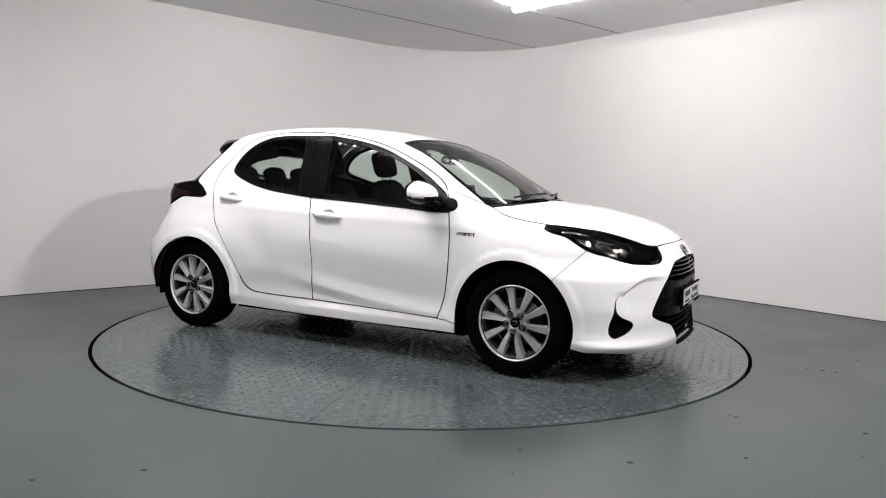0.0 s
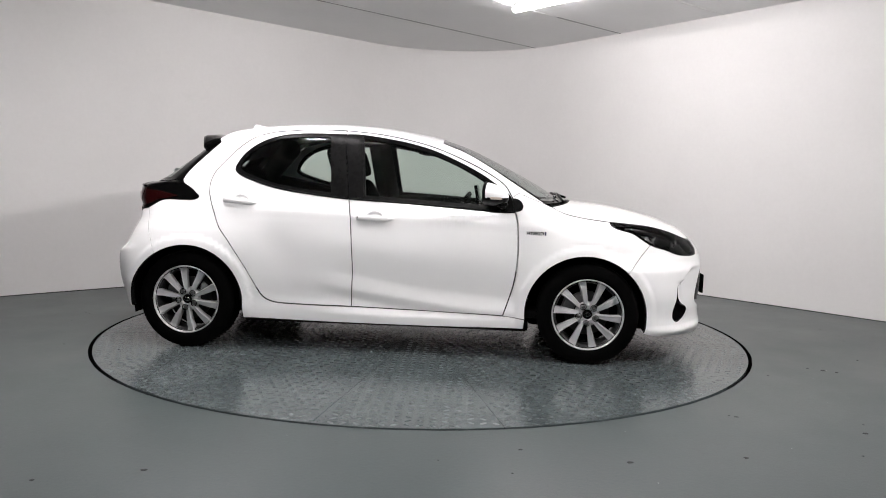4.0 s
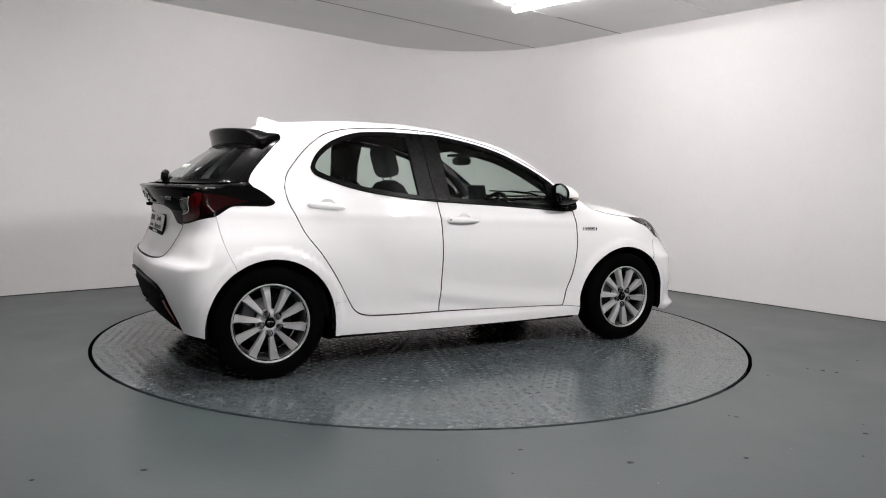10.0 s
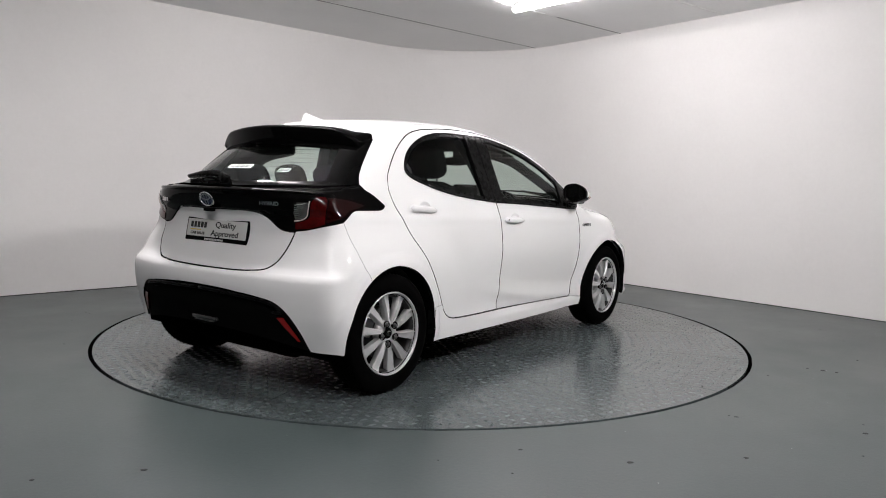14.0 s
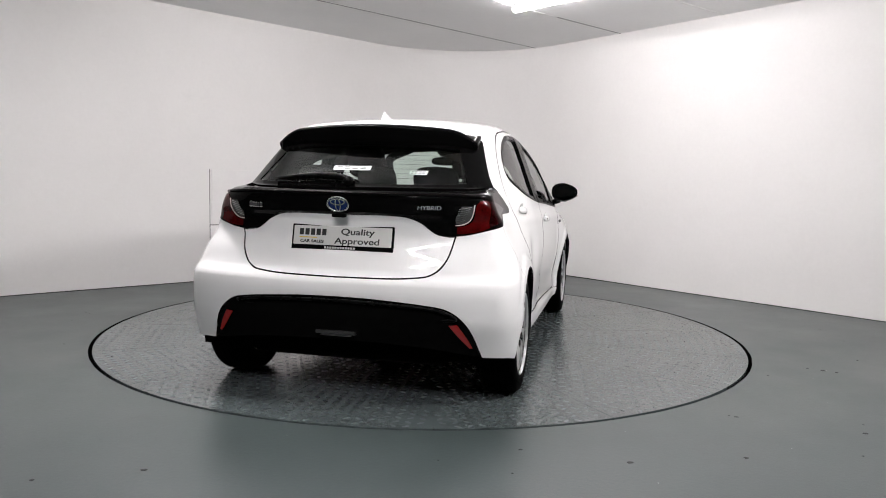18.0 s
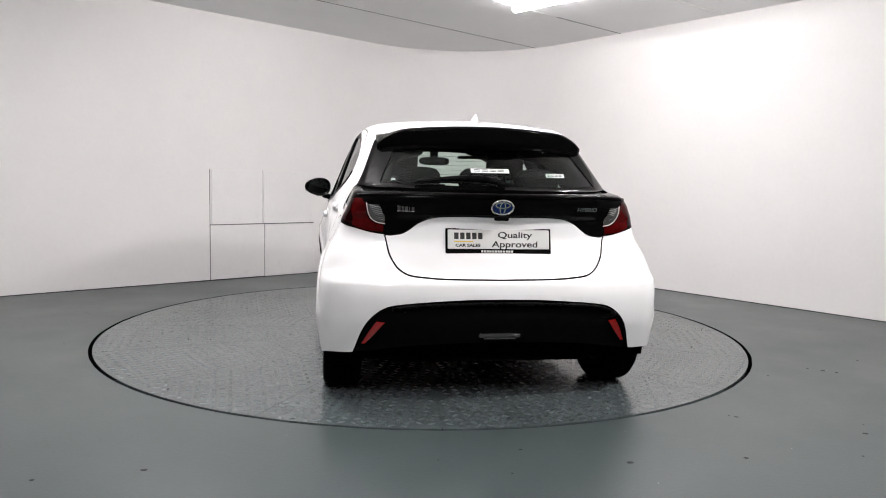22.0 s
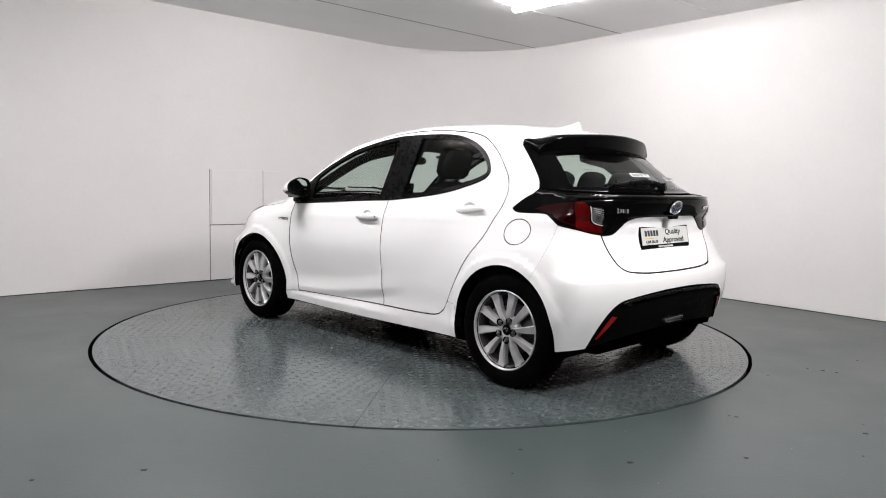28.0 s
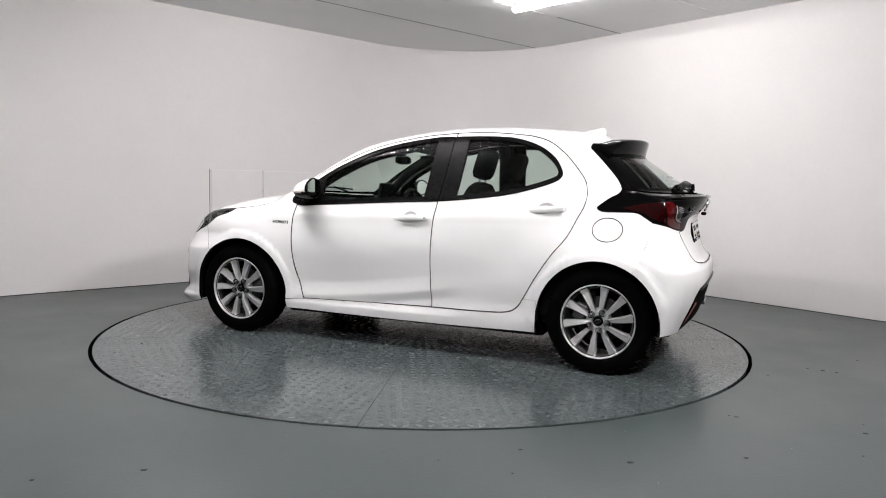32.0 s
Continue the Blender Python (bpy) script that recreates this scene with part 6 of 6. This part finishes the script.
# ---- cabin ----
def cabin(car):
    part("cabin_floor", box((-1.55, -0.68, 0.245), (1.05, 0.68, 0.30), 0.02), TRIM, car, "black cabin floor")
    for s in (1, -1):
        bm = bmesh.new()
        xs = np.linspace(-1.25, 0.80, 24)
        rows = []
        for x in xs:
            top = 0.985 + (0.10 * max(0, (-x - 0.45)) / 0.5 if x < -0.45 else 0) - 0.045 * max(0, x - 0.1) / 0.7
            zs = [0.30, 0.6, 0.85, top - 0.02, top]
            q = on_skin("side_l", [(x, z) for z in zs], -0.07)
            row = [bm.verts.new((x, s * (q[i][1] - (0.05 if zs[i] < 0.7 else 0.0)), zs[i])) for i in range(5)]
            row.append(bm.verts.new((x, s * (q[4][1] + 0.055), top + 0.004)))
            rows.append(row)
        for a, b in zip(rows, rows[1:]):
            for k in range(5):
                bm.faces.new((a[k], a[k + 1], b[k + 1], b[k]))
        part("door_card", bm, TRIM, car, "black inner door trim", True)
        # inner pillars
        for pts, r in (([(-0.24, 1.38), (-0.22, 1.15), (-0.19, 0.9), (-0.2, 0.4)], 0.05), ([(0.83, 1.0), (0.60, 1.17), (0.40, 1.27), (0.20, 1.345)], 0.035), ([(-1.30, 0.95), (-1.20, 1.12), (-1.06, 1.27), (-0.95, 1.33)], 0.08)):
            q = on_skin("side_l", pts, -0.07 if r < 0.06 else -0.12)
            bm = bmesh.new()
            add_tube(bm, smooth([(a, s * b, c) for a, b, c in q], 0.05), r, 10)
            part("pillar_cover", bm, TRIM, car, "dark pillar cover", True)
    # roof lining
    bm = bmesh.new()
    rows = []
    for x in np.linspace(-1.2, 0.36, 20):
        q = on_skin("top", [(x, y) for y in np.linspace(-0.52, 0.52, 13)], -0.05)
        rows.append([bm.verts.new(tuple(v)) for v in q])
    for a, b in zip(rows, rows[1:]):
        for k in range(12):
            bm.faces.new((a[k], a[k + 1], b[k + 1], b[k]))
    part("roof_lining", bm, LINING, car, "dark roof lining", True)
    # dashboard
    bm = bmesh.new()
    rows = []
    for i in range(13):
        y = -0.70 + 1.40 * i / 12
        prof = ((1.02, 0.93), (0.85, 0.955), (0.70, 0.95), (0.60, 0.925), (0.545, 0.87), (0.54, 0.76), (0.60, 0.60), (0.70, 0.40), (0.9, 0.35))
        hood = 0.035 * math.exp(-((y + 0.36) / 0.17) ** 2)
        rows.append([bm.verts.new((x + 0.04 * (y / 0.7) ** 2, y, z + (hood if 0.55 < x < 0.75 and z > 0.9 else 0))) for x, z in prof])
    for a, b in zip(rows, rows[1:]):
        for k in range(8):
            bm.faces.new((a[k], a[k + 1], b[k + 1], b[k]))
    dash = part("dashboard", bm, TRIM, car, "black dashboard with a raised centre screen", True)
    part("screen", box((-0.012, -0.115, -0.07), (0.012, 0.115, 0.07), 0.008, 2, pose(0.545, 0.0, 1.015, 0, -12, 0)), SCREEN, dash, "dark centre display")
    part("console", box((-0.1, -0.11, 0.28), (0.62, 0.11, 0.56), 0.04, 3), TRIM, car, "black centre console")
    # steering wheel on the right-hand side
    m = pose(0.42, -0.36, 0.865) @ pose(0, 0, 0, 0, -62, 0)
    bm = bmesh.new()
    add_lathe(bm, [(0.183 + 0.016 * math.cos(2 * math.pi * k / 10), 0.016 * math.sin(2 * math.pi * k / 10)) for k in range(10)], 48, m, True)
    for a in (0, 180, 270):
        add_box(bm, (0.05, -0.018, -0.012), (0.18, 0.018, 0.008), 0.006, 1, m @ pose(0, 0, 0, 0, 0, a + 90))
    add_lathe(bm, [(0.001, 0.03), (0.05, 0.028), (0.07, 0.015), (0.072, -0.03), (0.03, -0.12)], 24, m)
    part("steering_wheel", bm, SATIN_BLACK, car, "black three-spoke steering wheel", True)
    # seats
    def seat(y, x0):
        bm = soft((x0, y, 0.47), (0.54, 0.50, 0.20), None, 4)
        ob = mesh_object("front_seat", bm, CLOTH, True)
        ob.parent = car
        tagged(ob, "black cloth front seat")
        m = pose(x0 - 0.27, y, 0.50) @ pose(0, 0, 0, 0, -17, 0)
        part("backrest", soft((0, 0, 0.30), (0.15, 0.48, 0.66), m, 3.6), CLOTH, ob, "", True)
        for s in (-1, 1):
            part("side_bolster", soft((0.05, s * 0.19, 0.25), (0.14, 0.11, 0.46), m, 2.6), CLOTH, ob, "", True)
        part("headrest", soft((0.025, 0, 0.752), (0.10, 0.25, 0.205), m, 5), CLOTH, ob, "", True)
        bm = bmesh.new()
        for s in (-1, 1):
            add_tube(bm, [tuple(m @ Vector((0.01, s * 0.06, 0.60))), tuple(m @ Vector((0.02, s * 0.06, 0.70)))], 0.006, 8)
        part("headrest_posts", bm, NUT_DARK, ob, "", True)
        part("seat_rail", box((x0 - 0.25, y - 0.18, 0.28), (x0 + 0.22, y + 0.18, 0.38), 0.02), TRIM, ob)
    for y in (0.36, -0.36):
        seat(y, 0.07)
    bm = soft((-0.70, 0, 0.49), (0.52, 1.20, 0.20), None, 5)
    bench = part("rear_bench", bm, CLOTH, car, "black cloth rear bench", True)
    for y, w in ((0.30, 0.60), (-0.30, 0.60)):
        m = pose(-0.98, y, 0.50) @ pose(0, 0, 0, 0, -22, 0)
        part("bench_back", soft((0, 0, 0.27), (0.14, w, 0.60), m, 5), CLOTH, bench, "", True)
    for y in (0.34, 0.0, -0.34):
        m = pose(-0.98, y, 0.50) @ pose(0, 0, 0, 0, -22, 0)
        part("headrest", soft((0.0, 0, 0.66), (0.09, 0.25 if y else 0.22, 0.15), m, 3.4), CLOTH, bench, "", True)
        bm = bmesh.new()
        for s in (-1, 1):
            add_tube(bm, [tuple(m @ Vector((0, s * 0.05, 0.54))), tuple(m @ Vector((0, s * 0.05, 0.62)))], 0.006, 8)
        part("headrest_posts", bm, NUT_DARK, bench, "", True)
    part("parcel_shelf", box((-1.62, -0.52, 0.985), (-1.20, 0.52, 1.005), 0.008), TRIM, car, "black parcel shelf")
    bm = bmesh.new()
    blob(bm, (0.40, 0.0, 1.258), (0.05, 0.235, 0.065), None, 10, 20, 3.4)
    mir = part("inner_mirror", bm, SATIN_BLACK, car, "black rear-view mirror", True)
    part("mirror_stalk", box((0.39, -0.03, 1.27), (0.45, 0.03, 1.335), 0.010, 2), SATIN_BLACK, mir)
    for y in (0.36, -0.36):
        q = on_skin("top", [(0.30, y - 0.2), (0.30, y + 0.2)], -0.06)
        part("sun_visor", box((0.18, y - 0.19, float(q[0][2]) - 0.015), (0.34, y + 0.19, float(q[0][2]) + 0.003), 0.006), LINING, car, "folded sun visor")


CAR = build_car()
wheels(CAR)
underside(CAR)
front_end(CAR)
rear_end(CAR)
mirrors(CAR)
cabin(CAR)

CAR_OFFSET = Vector((-0.160, -0.087, 0))
for child in CAR.children:
    child.location = child.location + CAR_OFFSET


def turn_at(t):
    """The table's turn in degrees."""
    return -29.234 + 5.6775 * t + 0.01237 * t * t - 0.0002584 * t ** 3


def motions():
    rows = [(t, pose(0, 0, 0, 0, 0, turn_at(t))) for t in range(0, 33, 2)]
    walk(TABLE, rows)
    walk(CAR, rows)


motions()
